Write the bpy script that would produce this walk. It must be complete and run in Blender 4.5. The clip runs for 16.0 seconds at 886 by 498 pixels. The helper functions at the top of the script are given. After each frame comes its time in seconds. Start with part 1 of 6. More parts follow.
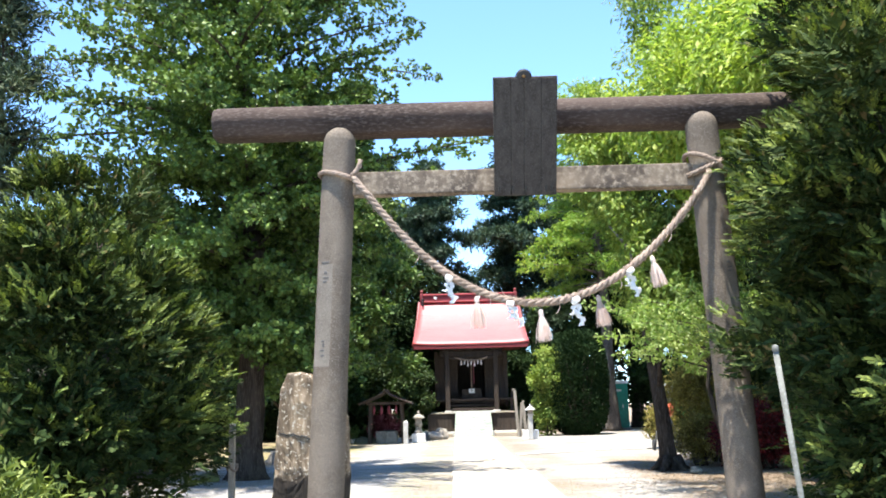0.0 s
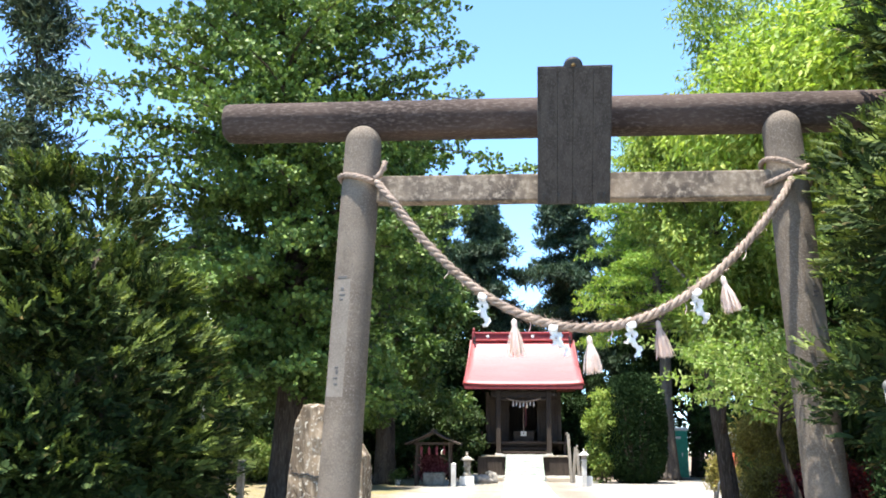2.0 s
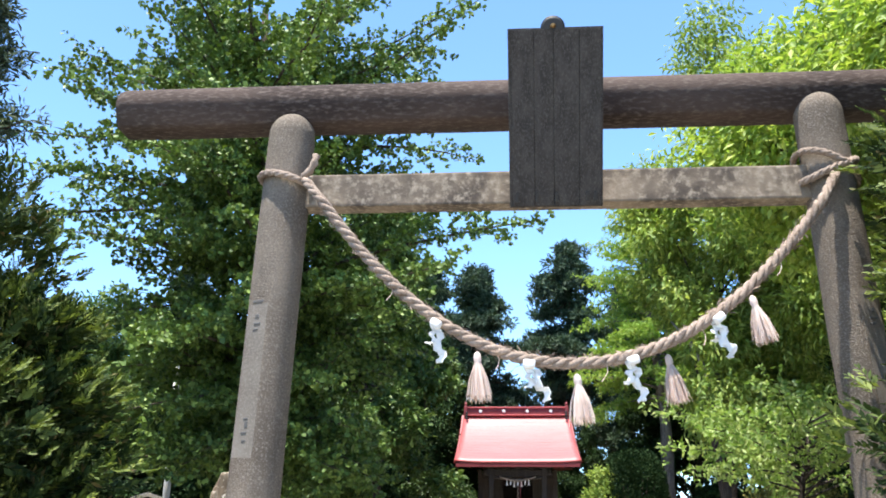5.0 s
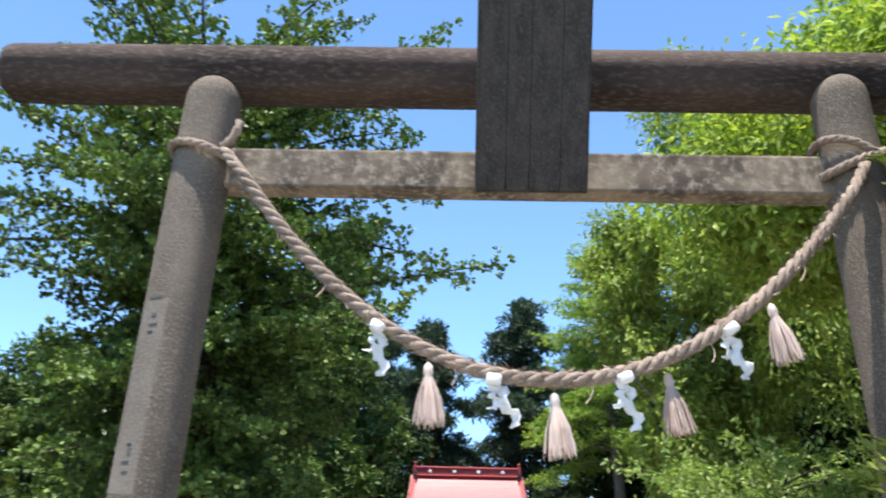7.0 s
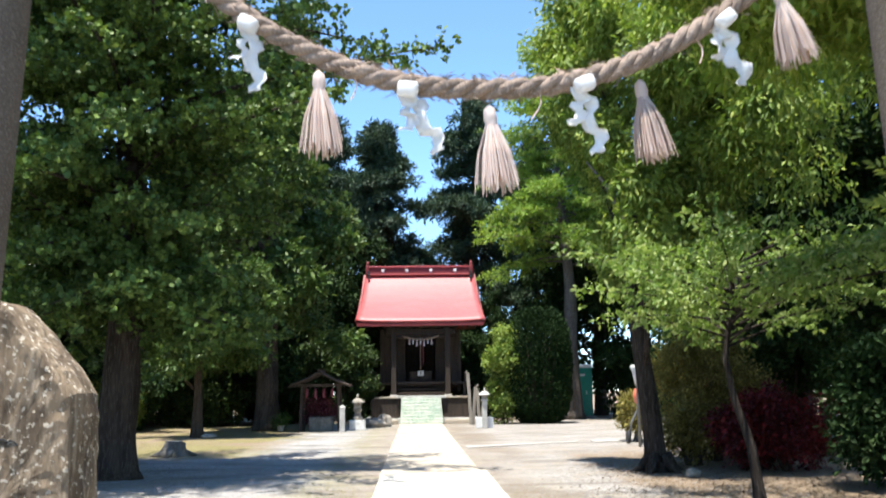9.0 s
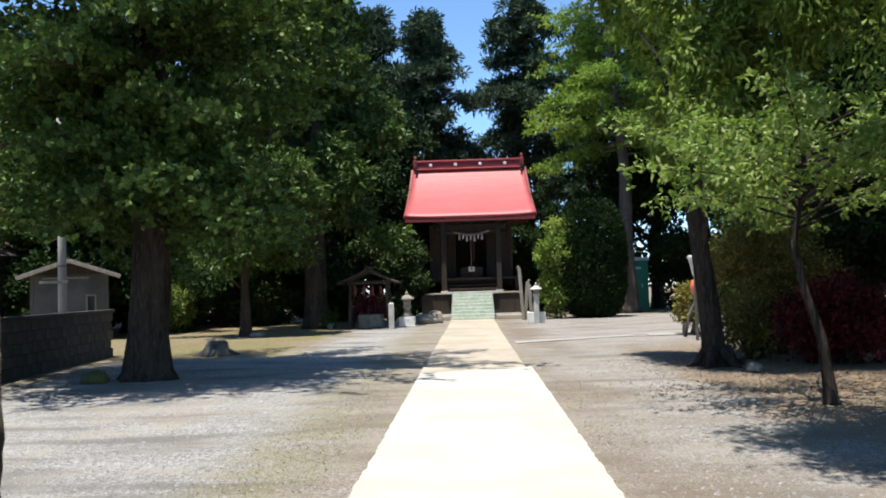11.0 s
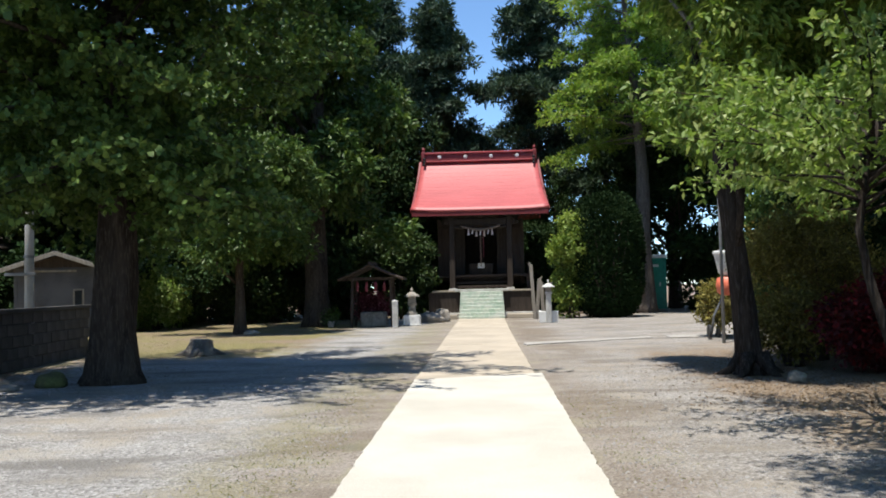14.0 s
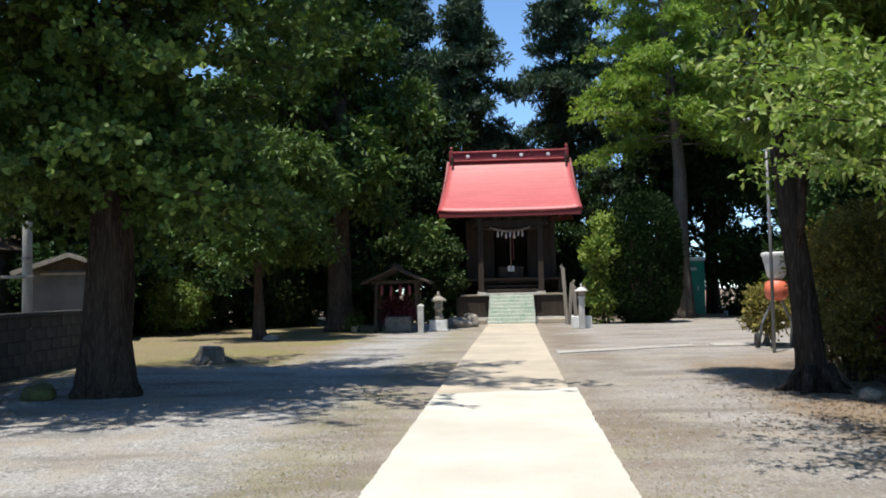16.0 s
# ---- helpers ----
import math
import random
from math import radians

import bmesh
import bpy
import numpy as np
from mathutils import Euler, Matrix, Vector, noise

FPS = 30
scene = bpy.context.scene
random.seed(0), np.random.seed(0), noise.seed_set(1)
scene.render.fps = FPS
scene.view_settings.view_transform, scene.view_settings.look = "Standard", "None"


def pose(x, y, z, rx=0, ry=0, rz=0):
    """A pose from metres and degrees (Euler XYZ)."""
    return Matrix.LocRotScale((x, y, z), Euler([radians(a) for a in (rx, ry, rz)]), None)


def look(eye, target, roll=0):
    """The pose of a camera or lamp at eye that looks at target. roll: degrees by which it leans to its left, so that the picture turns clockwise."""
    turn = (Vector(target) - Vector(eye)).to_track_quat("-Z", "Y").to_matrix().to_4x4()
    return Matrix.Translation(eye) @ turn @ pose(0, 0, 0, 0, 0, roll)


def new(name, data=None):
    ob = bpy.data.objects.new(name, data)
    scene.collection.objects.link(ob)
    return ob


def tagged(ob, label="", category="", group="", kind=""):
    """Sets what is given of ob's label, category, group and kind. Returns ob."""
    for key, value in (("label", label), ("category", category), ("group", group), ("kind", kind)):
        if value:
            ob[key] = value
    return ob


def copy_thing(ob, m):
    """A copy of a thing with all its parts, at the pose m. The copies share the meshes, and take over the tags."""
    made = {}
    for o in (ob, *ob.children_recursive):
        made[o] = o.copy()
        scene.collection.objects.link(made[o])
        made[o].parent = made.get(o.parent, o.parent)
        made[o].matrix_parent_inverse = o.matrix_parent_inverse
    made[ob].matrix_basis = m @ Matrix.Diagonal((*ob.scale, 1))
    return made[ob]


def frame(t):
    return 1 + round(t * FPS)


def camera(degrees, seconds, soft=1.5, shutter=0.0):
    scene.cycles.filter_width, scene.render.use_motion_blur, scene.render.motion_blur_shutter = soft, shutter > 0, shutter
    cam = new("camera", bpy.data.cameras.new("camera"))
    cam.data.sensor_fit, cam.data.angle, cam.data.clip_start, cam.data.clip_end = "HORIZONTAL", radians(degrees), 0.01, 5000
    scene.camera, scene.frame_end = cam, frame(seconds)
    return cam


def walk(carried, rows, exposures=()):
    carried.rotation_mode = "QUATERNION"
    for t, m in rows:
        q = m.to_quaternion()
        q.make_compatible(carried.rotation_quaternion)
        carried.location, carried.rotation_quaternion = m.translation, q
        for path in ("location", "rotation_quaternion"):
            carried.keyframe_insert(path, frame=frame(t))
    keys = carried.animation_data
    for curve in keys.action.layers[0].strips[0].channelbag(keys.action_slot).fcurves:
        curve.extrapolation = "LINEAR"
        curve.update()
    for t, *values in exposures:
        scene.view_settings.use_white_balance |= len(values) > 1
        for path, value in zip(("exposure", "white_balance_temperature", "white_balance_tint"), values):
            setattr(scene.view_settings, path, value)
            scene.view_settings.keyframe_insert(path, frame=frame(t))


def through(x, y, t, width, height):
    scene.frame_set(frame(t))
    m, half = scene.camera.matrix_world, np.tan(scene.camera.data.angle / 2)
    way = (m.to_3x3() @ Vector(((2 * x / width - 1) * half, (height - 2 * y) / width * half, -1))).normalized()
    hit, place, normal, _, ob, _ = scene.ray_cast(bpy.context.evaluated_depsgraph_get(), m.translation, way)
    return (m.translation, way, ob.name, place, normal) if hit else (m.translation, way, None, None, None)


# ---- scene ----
cam = camera(52.4, 16.0, 1.8, 0.5)
PATH = [
    (0, (-0.864, -7.888, 1.457), (-0.886, -5.917, 1.795), -1.5),
    (0.5, (-0.849, -7.657, 1.466), (-0.888, -5.686, 1.804), -1.6),
    (1, (-0.778, -7.428, 1.454), (-0.836, -5.459, 1.798), -1.3),
    (1.5, (-0.737, -7.211, 1.448), (-0.846, -5.251, 1.828), -0.5),
    (2, (-0.724, -6.942, 1.445), (-0.871, -4.993, 1.872), 0.3),
    (2.5, (-0.673, -6.718, 1.431), (-0.791, -4.775, 1.891), 0.0),
    (3, (-0.594, -6.454, 1.433), (-0.732, -4.518, 1.917), 0.2),
    (3.5, (-0.583, -6.204, 1.422), (-0.724, -4.275, 1.931), 0.4),
    (4, (-0.564, -5.97, 1.429), (-0.688, -4.047, 1.967), -0.2),
    (6.5, (-0.557, -4.8, 1.419), (-0.708, -2.929, 2.109), 1.8),
    (7, (-0.582, -4.568, 1.416), (-0.623, -2.703, 2.135), 1.4),
    (7.5, (-0.572, -4.379, 1.409), (-0.497, -2.496, 2.081), 0.4),
    (8, (-0.521, -4.141, 1.368), (-0.409, -2.221, 1.916), 0.1),
    (8.5, (-0.471, -3.898, 1.373), (-0.381, -1.946, 1.799), -0.3),
    (9, (-0.443, -3.648, 1.363), (-0.377, -1.673, 1.669), -0.8),
    (9.5, (-0.394, -3.427, 1.366), (-0.356, -1.442, 1.602), -1.3),
    (10, (-0.315, -3.173, 1.353), (-0.311, -1.18, 1.512), -1.5),
    (12.5, (-0.083, -1.918, 1.286), (-0.196, 0.077, 1.349), -1.9),
    (13, (-0.092, -1.674, 1.288), (-0.122, 0.323, 1.384), -1.9),
    (13.5, (-0.06, -1.397, 1.279), (-0.106, 0.601, 1.369), -1.6),
    (14, (-0.037, -1.088, 1.268), (-0.129, 0.908, 1.348), -1.3),
    (14.5, (-0.036, -0.808, 1.28), (-0.121, 1.189, 1.354), -1.4),
    (15, (0.003, -0.495, 1.27), (-0.083, 1.502, 1.337), -1.5),
    (15.5, (0.019, -0.222, 1.281), (-0.122, 1.772, 1.343), -1.3),
    (16, (-0.004, 0.123, 1.275), (-0.164, 2.114, 1.364), -1.2),
]
EXPOSURE = [(0.0, 1.8), (3.0, 1.85), (4.2, 1.75), (6.3, 1.42), (7.5, 1.28), (8.5, 1.3), (9.5, 1.32), (10.2, 1.05), (12.3, 0.46), (14.0, 0.55), (16.0, 0.54)]
walk(cam, [(t, look(eye, target, roll)) for t, eye, target, roll in PATH], EXPOSURE)
# ---- daylight: high noon summer sun from a little behind, clear sky ----
SUN_WAY = Vector((0.12, 0.20, -1.0)).normalized()
world = bpy.data.worlds.new("world")
scene.world = world
world.use_nodes = True
sky = world.node_tree.nodes.new("ShaderNodeTexSky")
sky.sky_type = 'NISHITA'
sky.sun_disc = False
sky.altitude = 0
sky.sun_elevation = math.asin(-SUN_WAY.z)
sky.sun_rotation = math.atan2(-SUN_WAY.x, -SUN_WAY.y)
sky.air_density, sky.dust_density, sky.ozone_density = 0.65, 0.0, 0.8
blue = world.node_tree.nodes.new("ShaderNodeMix")
blue.data_type, blue.blend_type = "RGBA", "MULTIPLY"
blue.inputs[0].default_value, blue.inputs[7].default_value = 1.0, (0.88, 1.07, 1.16, 1)
world.node_tree.links.new(sky.outputs[0], blue.inputs[6])
world.node_tree.links.new(blue.outputs[2], world.node_tree.nodes["Background"].inputs[0])
world.node_tree.nodes["Background"].inputs[1].default_value = 0.145
sun = new("sun", bpy.data.lights.new("sun", "SUN"))
sun.data.energy, sun.data.angle, sun.data.color = 5.0, radians(0.6), (1.0, 0.955, 0.88)
sun.matrix_world = look((0, 0, 30), Vector((0, 0, 30)) + SUN_WAY)


# ---- materials ----
def nodes_of(name):
    m = bpy.data.materials.new(name)
    m.use_nodes = True
    nt = m.node_tree
    return m, nt, nt.nodes["Principled BSDF"]


def add(nt, kind, **values):
    n = nt.nodes.new(kind)
    for key, value in values.items():
        n.inputs[key.replace("_", " ")].default_value = value
    return n


def mix_colour(nt, fac, a, b, blend="MIX"):
    n = nt.nodes.new("ShaderNodeMix")
    n.data_type, n.blend_type = "RGBA", blend
    for socket, value in ((n.inputs[0], fac), (n.inputs[6], a), (n.inputs[7], b)):
        if isinstance(value, bpy.types.NodeSocket):
            nt.links.new(value, socket)
        elif isinstance(value, tuple):
            socket.default_value = (*value, 1)
        else:
            socket.default_value = value
    return n.outputs[2]


def ramp(nt, source, lo, hi, smooth=True):
    n = nt.nodes.new("ShaderNodeMapRange")
    n.interpolation_type = "SMOOTHSTEP" if smooth else "LINEAR"
    nt.links.new(source, n.inputs[0])
    n.inputs[1].default_value, n.inputs[2].default_value = lo, hi
    return n.outputs[0]


def noise_at(nt, coords, scale, detail=4.0, stretch=None, rough=0.55):
    if stretch:
        mp = nt.nodes.new("ShaderNodeMapping")
        mp.inputs["Scale"].default_value = stretch
        nt.links.new(coords, mp.inputs[0])
        coords = mp.outputs[0]
    n = add(nt, "ShaderNodeTexNoise", Scale=scale, Detail=detail, Roughness=rough)
    nt.links.new(coords, n.inputs["Vector"])
    return n.outputs[0]


def bump(nt, bsdf, height, strength, distance=0.01):
    b = add(nt, "ShaderNodeBump", Strength=strength, Distance=distance)
    nt.links.new(height, b.inputs["Height"])
    nt.links.new(b.outputs[0], bsdf.inputs["Normal"])


def surface(name, base, dark, light, grain=60.0, patch=2.0, rough=0.85, bumpy=0.5, stretch=None, depth=0.01, metal=0.0, speck=None, vary=0.0, gloss=0.25):
    """A weathered surface: patches between a dark and a light tone, fine grain and relief."""
    m, nt, bsdf = nodes_of(name)
    co = nt.nodes.new("ShaderNodeTexCoord").outputs["Object"]
    big, fine = noise_at(nt, co, patch, 5.0, stretch), noise_at(nt, co, grain, 6.0, stretch)
    c = mix_colour(nt, ramp(nt, big, 0.32, 0.68), dark, base)
    c = mix_colour(nt, ramp(nt, fine, 0.45, 0.75), c, light)
    if speck:
        spots = noise_at(nt, co, speck[1], 3.0)
        c = mix_colour(nt, ramp(nt, spots, speck[2], speck[2] + 0.06), c, speck[0])
    if vary:
        rnd = nt.nodes.new("ShaderNodeObjectInfo").outputs["Random"]
        c = mix_colour(nt, ramp(nt, rnd, 0.0, 1.0 / vary, False), c, dark)
    nt.links.new(c, bsdf.inputs["Base Color"])
    bsdf.inputs["Roughness"].default_value, bsdf.inputs["Metallic"].default_value = rough, metal
    bsdf.inputs["Specular IOR Level"].default_value = gloss
    h = nt.nodes.new("ShaderNodeMath")
    h.operation = "ADD"
    nt.links.new(big, h.inputs[0])
    nt.links.new(fine, h.inputs[1])
    bump(nt, bsdf, h.outputs[0], bumpy, depth)
    return m


def foliage(name, base, dark, light, through=0.35, rough=0.5, dead=None, gloss=0.2, tint=(0.92, 1.0, 0.5)):
    """Leaves: each leaf its own tone, some light passing through."""
    m, nt, bsdf = nodes_of(name)
    rnd = nt.nodes.new("ShaderNodeNewGeometry").outputs["Random Per Island"]
    co = nt.nodes.new("ShaderNodeTexCoord").outputs["Object"]
    c = mix_colour(nt, ramp(nt, noise_at(nt, co, 0.9, 2.0), 0.35, 0.65), dark, base)
    c = mix_colour(nt, ramp(nt, rnd, 0.55, 1.0), c, light)
    if dead:
        c = mix_colour(nt, ramp(nt, rnd, 0.0, 0.06, False), dead, c)
    nt.links.new(c, bsdf.inputs["Base Color"])
    bsdf.inputs["Roughness"].default_value = rough
    bsdf.inputs["Specular IOR Level"].default_value = gloss
    tr = nt.nodes.new("ShaderNodeBsdfTranslucent")
    warm = mix_colour(nt, 1.0, c, tint, "MULTIPLY")
    nt.links.new(warm, tr.inputs[0])
    mx = nt.nodes.new("ShaderNodeMixShader")
    mx.inputs[0].default_value = through
    nt.links.new(bsdf.outputs[0], mx.inputs[1])
    nt.links.new(tr.outputs[0], mx.inputs[2])
    nt.links.new(mx.outputs[0], nt.nodes["Material Output"].inputs[0])
    return m


def plain(name, colour, rough=0.5, metal=0.0):
    m, nt, bsdf = nodes_of(name)
    co = nt.nodes.new("ShaderNodeTexCoord").outputs["Object"]
    c = mix_colour(nt, ramp(nt, noise_at(nt, co, 7.0, 6.0), 0.4, 0.75), colour, tuple(0.72 * v for v in colour))
    nt.links.new(c, bsdf.inputs["Base Color"])
    bsdf.inputs["Roughness"].default_value, bsdf.inputs["Metallic"].default_value = rough, metal
    return m


def ground_material():
    """Pale gravel with tan earth beside the path and under the trees, and dry grass on the far west side."""
    m, nt, bsdf = nodes_of("gravel_and_earth")
    co = nt.nodes.new("ShaderNodeTexCoord").outputs["Object"]
    sep = nt.nodes.new("ShaderNodeSeparateXYZ")
    nt.links.new(co, sep.inputs[0])
    x, y = sep.outputs[0], sep.outputs[1]

    def op(kind, a, b=None):
        n = nt.nodes.new("ShaderNodeMath")
        n.operation = kind
        for s, v in zip(n.inputs, (a, b)):
            if v is None:
                continue
            if isinstance(v, bpy.types.NodeSocket):
                nt.links.new(v, s)
            else:
                s.default_value = v
        return n.outputs[0]
    wide, mid, fine = noise_at(nt, co, 0.35, 4.0), noise_at(nt, co, 1.6, 5.0), noise_at(nt, co, 45.0, 6.0, None, 0.7)
    vor = add(nt, "ShaderNodeTexVoronoi", Scale=38.0)
    nt.links.new(co, vor.inputs["Vector"])
    gravel = mix_colour(nt, ramp(nt, fine, 0.35, 0.7), (0.20, 0.192, 0.18), (0.44, 0.427, 0.405))
    grey = nt.nodes.new("ShaderNodeRGBToBW")
    nt.links.new(vor.outputs["Color"], grey.inputs[0])
    gravel = mix_colour(nt, 0.8, gravel, grey.outputs[0], "SOFT_LIGHT")
    gravel = mix_colour(nt, ramp(nt, mid, 0.45, 0.7), gravel, (0.33, 0.30, 0.25))
    streak = noise_at(nt, co, 1.0, 5.0, (0.45, 1.3, 1.0))
    gravel = mix_colour(nt, op("MULTIPLY", ramp(nt, streak, 0.52, 0.72), 0.5), gravel, (0.43, 0.418, 0.40))
    gravel = mix_colour(nt, op("MULTIPLY", ramp(nt, streak, 0.52, 0.34), 0.9), gravel, (0.16, 0.15, 0.135))
    gravel = mix_colour(nt, op("MULTIPLY", ramp(nt, op("ADD", wide, op("MULTIPLY", op("SUBTRACT", mid, 0.5), 0.35)), 0.54, 0.62), 0.3), gravel, (0.28, 0.235, 0.18))
    earth = mix_colour(nt, ramp(nt, fine, 0.3, 0.7), (0.14, 0.10, 0.065), (0.31, 0.235, 0.16))
    grass = mix_colour(nt, ramp(nt, fine, 0.3, 0.7), (0.10, 0.10, 0.035), (0.29, 0.235, 0.10))
    jitter = op("MULTIPLY", op("SUBTRACT", mid, 0.5), 2.4)
    jw = op("MULTIPLY", op("SUBTRACT", wide, 0.5), 7.0)
    side = op("ABSOLUTE", op("ADD", x, 0.2))
    # strips of earth and thin grass along the path
    edge = op("MULTIPLY", ramp(nt, op("ADD", side, jitter), 1.9, 1.0), 0.5)
    c = mix_colour(nt, edge, gravel, mix_colour(nt, ramp(nt, mid, 0.5, 0.62), earth, grass))
    # a green strip on the west edge, scuffed brown earth on the east edge
    strip = op("MULTIPLY", ramp(nt, op("ADD", op("ABSOLUTE", op("ADD", x, 1.75)), op("MULTIPLY", jitter, 0.7)), 0.75, 0.15), ramp(nt, mid, 0.38, 0.55))
    c = mix_colour(nt, op("MULTIPLY", strip, 0.5), c, grass)
    scuff = op("MULTIPLY", ramp(nt, op("ADD", op("ABSOLUTE", op("SUBTRACT", x, 1.35)), op("MULTIPLY", jitter, 0.8)), 0.8, 0.1), ramp(nt, wide, 0.42, 0.56))
    c = mix_colour(nt, op("MULTIPLY", scuff, 0.6), c, (0.16, 0.125, 0.086))
    # browner gravel on the east side
    c = mix_colour(nt, op("MULTIPLY", ramp(nt, op("ADD", x, jitter), 0.4, 2.0), 0.22), c, earth)
    # earth under the eastern trees
    east = ramp(nt, op("ADD", op("ADD", x, jitter), op("MULTIPLY", jw, 0.35)), 2.2, 3.3)
    near = ramp(nt, op("ADD", y, jw), 17.0, 14.5)
    c = mix_colour(nt, op("MULTIPLY", east, near), c, earth)
    # grass to the north-west
    west = ramp(nt, op("ADD", op("SUBTRACT", op("MULTIPLY", x, -1.0), 3.2), jitter), 0.0, 1.5)
    far = ramp(nt, op("ADD", y, jitter), 14.6, 16.0)
    c = mix_colour(nt, op("MULTIPLY", west, far), c, mix_colour(nt, ramp(nt, wide, 0.36, 0.56), earth, grass))
    dirt = ramp(nt, op("ADD", op("SUBTRACT", op("MULTIPLY", x, -1.0), 6.4), jitter), 0.0, 1.2)
    c = mix_colour(nt, op("MULTIPLY", dirt, 0.8), c, mix_colour(nt, ramp(nt, mid, 0.4, 0.6), earth, grass))
    # beyond the precinct everything is rough grass
    beyond = ramp(nt, y, 33.0, 36.0)
    c = mix_colour(nt, beyond, c, earth)
    nt.links.new(c, bsdf.inputs["Base Color"])
    bsdf.inputs["Roughness"].default_value = 0.95
    h = op("ADD", op("MULTIPLY", fine, 1.0), op("MULTIPLY", vor.outputs["Distance"], 1.2))
    bump(nt, bsdf, h, 1.0, 0.016)
    return m


GROUND = ground_material()
CONCRETE = surface("path_concrete", (0.50, 0.475, 0.415), (0.39, 0.365, 0.31), (0.56, 0.54, 0.49), 90, 0.7, 0.9, 0.35, depth=0.006)
TAN_CONCRETE = surface("old_concrete", (0.42, 0.36, 0.28), (0.31, 0.27, 0.21), (0.50, 0.45, 0.37), 70, 0.8, 0.92, 0.4, depth=0.006)
WORN_CONCRETE = surface("worn_concrete", (0.37, 0.35, 0.315), (0.27, 0.255, 0.23), (0.43, 0.41, 0.38), 40, 1.6, 0.95, 0.6, None, 0.008, gloss=0.1)
GRANITE = surface("weathered_granite", (0.165, 0.134, 0.105), (0.09, 0.072, 0.056), (0.23, 0.195, 0.16), 110, 2.2, 0.92, 0.9, None, 0.006, speck=((0.085, 0.072, 0.06), 190.0, 0.60), gloss=0.12)
FACET = surface("dressed_granite", (0.185, 0.160, 0.134), (0.125, 0.105, 0.086), (0.235, 0.21, 0.18), 120, 2.6, 0.88, 0.45, None, 0.004, gloss=0.12)
BEAM_STONE = surface("lichen_stone", (0.072, 0.052, 0.043), (0.030, 0.022, 0.019), (0.105, 0.083, 0.071), 60, 2.2, 0.92, 0.8, (0.4, 1, 1), 0.006, speck=((0.42, 0.40, 0.37), 14.0, 0.80), gloss=0.12)
TIE_STONE = surface("pale_tie_stone", (0.215, 0.168, 0.122), (0.062, 0.048, 0.038), (0.29, 0.238, 0.18), 32, 4.0, 0.9, 0.6, None, 0.005)
OLD_WOOD = surface("grey_old_wood", (0.054, 0.047, 0.042), (0.03, 0.026, 0.023), (0.082, 0.073, 0.066), 16, 2.2, 0.8, 0.4, (9, 9, 0.7), 0.004)
DARK_WOOD = surface("dark_shrine_wood", (0.045, 0.034, 0.027), (0.025, 0.019, 0.015), (0.075, 0.058, 0.046), 20, 2.0, 0.75, 0.4, (6, 6, 0.8), 0.004)
STAKE_WOOD = surface("pale_grey_wood", (0.30, 0.27, 0.22), (0.18, 0.16, 0.13), (0.38, 0.35, 0.30), 24, 3.0, 0.85, 0.4, (8, 8, 0.7), 0.004)
BARK = surface("furrowed_bark", (0.08, 0.063, 0.05), (0.038, 0.03, 0.024), (0.125, 0.102, 0.083), 14, 2.5, 0.95, 1.0, (3.2, 3.2, 0.45), 0.04, gloss=0.05)
DARK_BARK = surface("dark_cherry_bark", (0.055, 0.045, 0.038), (0.026, 0.021, 0.018), (0.095, 0.08, 0.07), 14, 2.5, 0.95, 1.0, (3.2, 3.2, 0.45), 0.04, gloss=0.05)
GREY_BARK = surface("brown_grey_bark", (0.16, 0.135, 0.115), (0.095, 0.08, 0.066), (0.23, 0.20, 0.175), 16, 2.5, 0.94, 0.9, (3, 3, 0.5), 0.03, gloss=0.05)
PALE_BARK = surface("grey_bark", (0.20, 0.185, 0.165), (0.12, 0.11, 0.095), (0.30, 0.285, 0.26), 20, 3.0, 0.92, 0.8, (2, 2, 0.8), 0.02)
SLAB_STONE = surface("lichened_slab", (0.25, 0.19, 0.13), (0.085, 0.064, 0.046), (0.34, 0.275, 0.20), 22, 5.0, 0.92, 1.0, (1.3, 1.3, 0.28), 0.022, speck=((0.46, 0.41, 0.33), 36.0, 0.575), gloss=0.1)
def dark_foot(m, height):
    """Near-black colour below about the given height, with a broken upper edge."""
    nt = m.node_tree
    bsdf = nt.nodes["Principled BSDF"]
    was = bsdf.inputs["Base Color"].links[0].from_socket
    co = nt.nodes.new("ShaderNodeTexCoord").outputs["Object"]
    sep = nt.nodes.new("ShaderNodeSeparateXYZ")
    nt.links.new(co, sep.inputs[0])
    n = nt.nodes.new("ShaderNodeMath")
    n.operation = "MULTIPLY_ADD"
    nt.links.new(noise_at(nt, co, 9.0, 5.0), n.inputs[0])
    n.inputs[1].default_value = 0.22
    nt.links.new(sep.outputs[2], n.inputs[2])
    nt.links.new(mix_colour(nt, ramp(nt, n.outputs[0], height + 0.14, height + 0.08), was, (0.035, 0.03, 0.026)), bsdf.inputs["Base Color"])


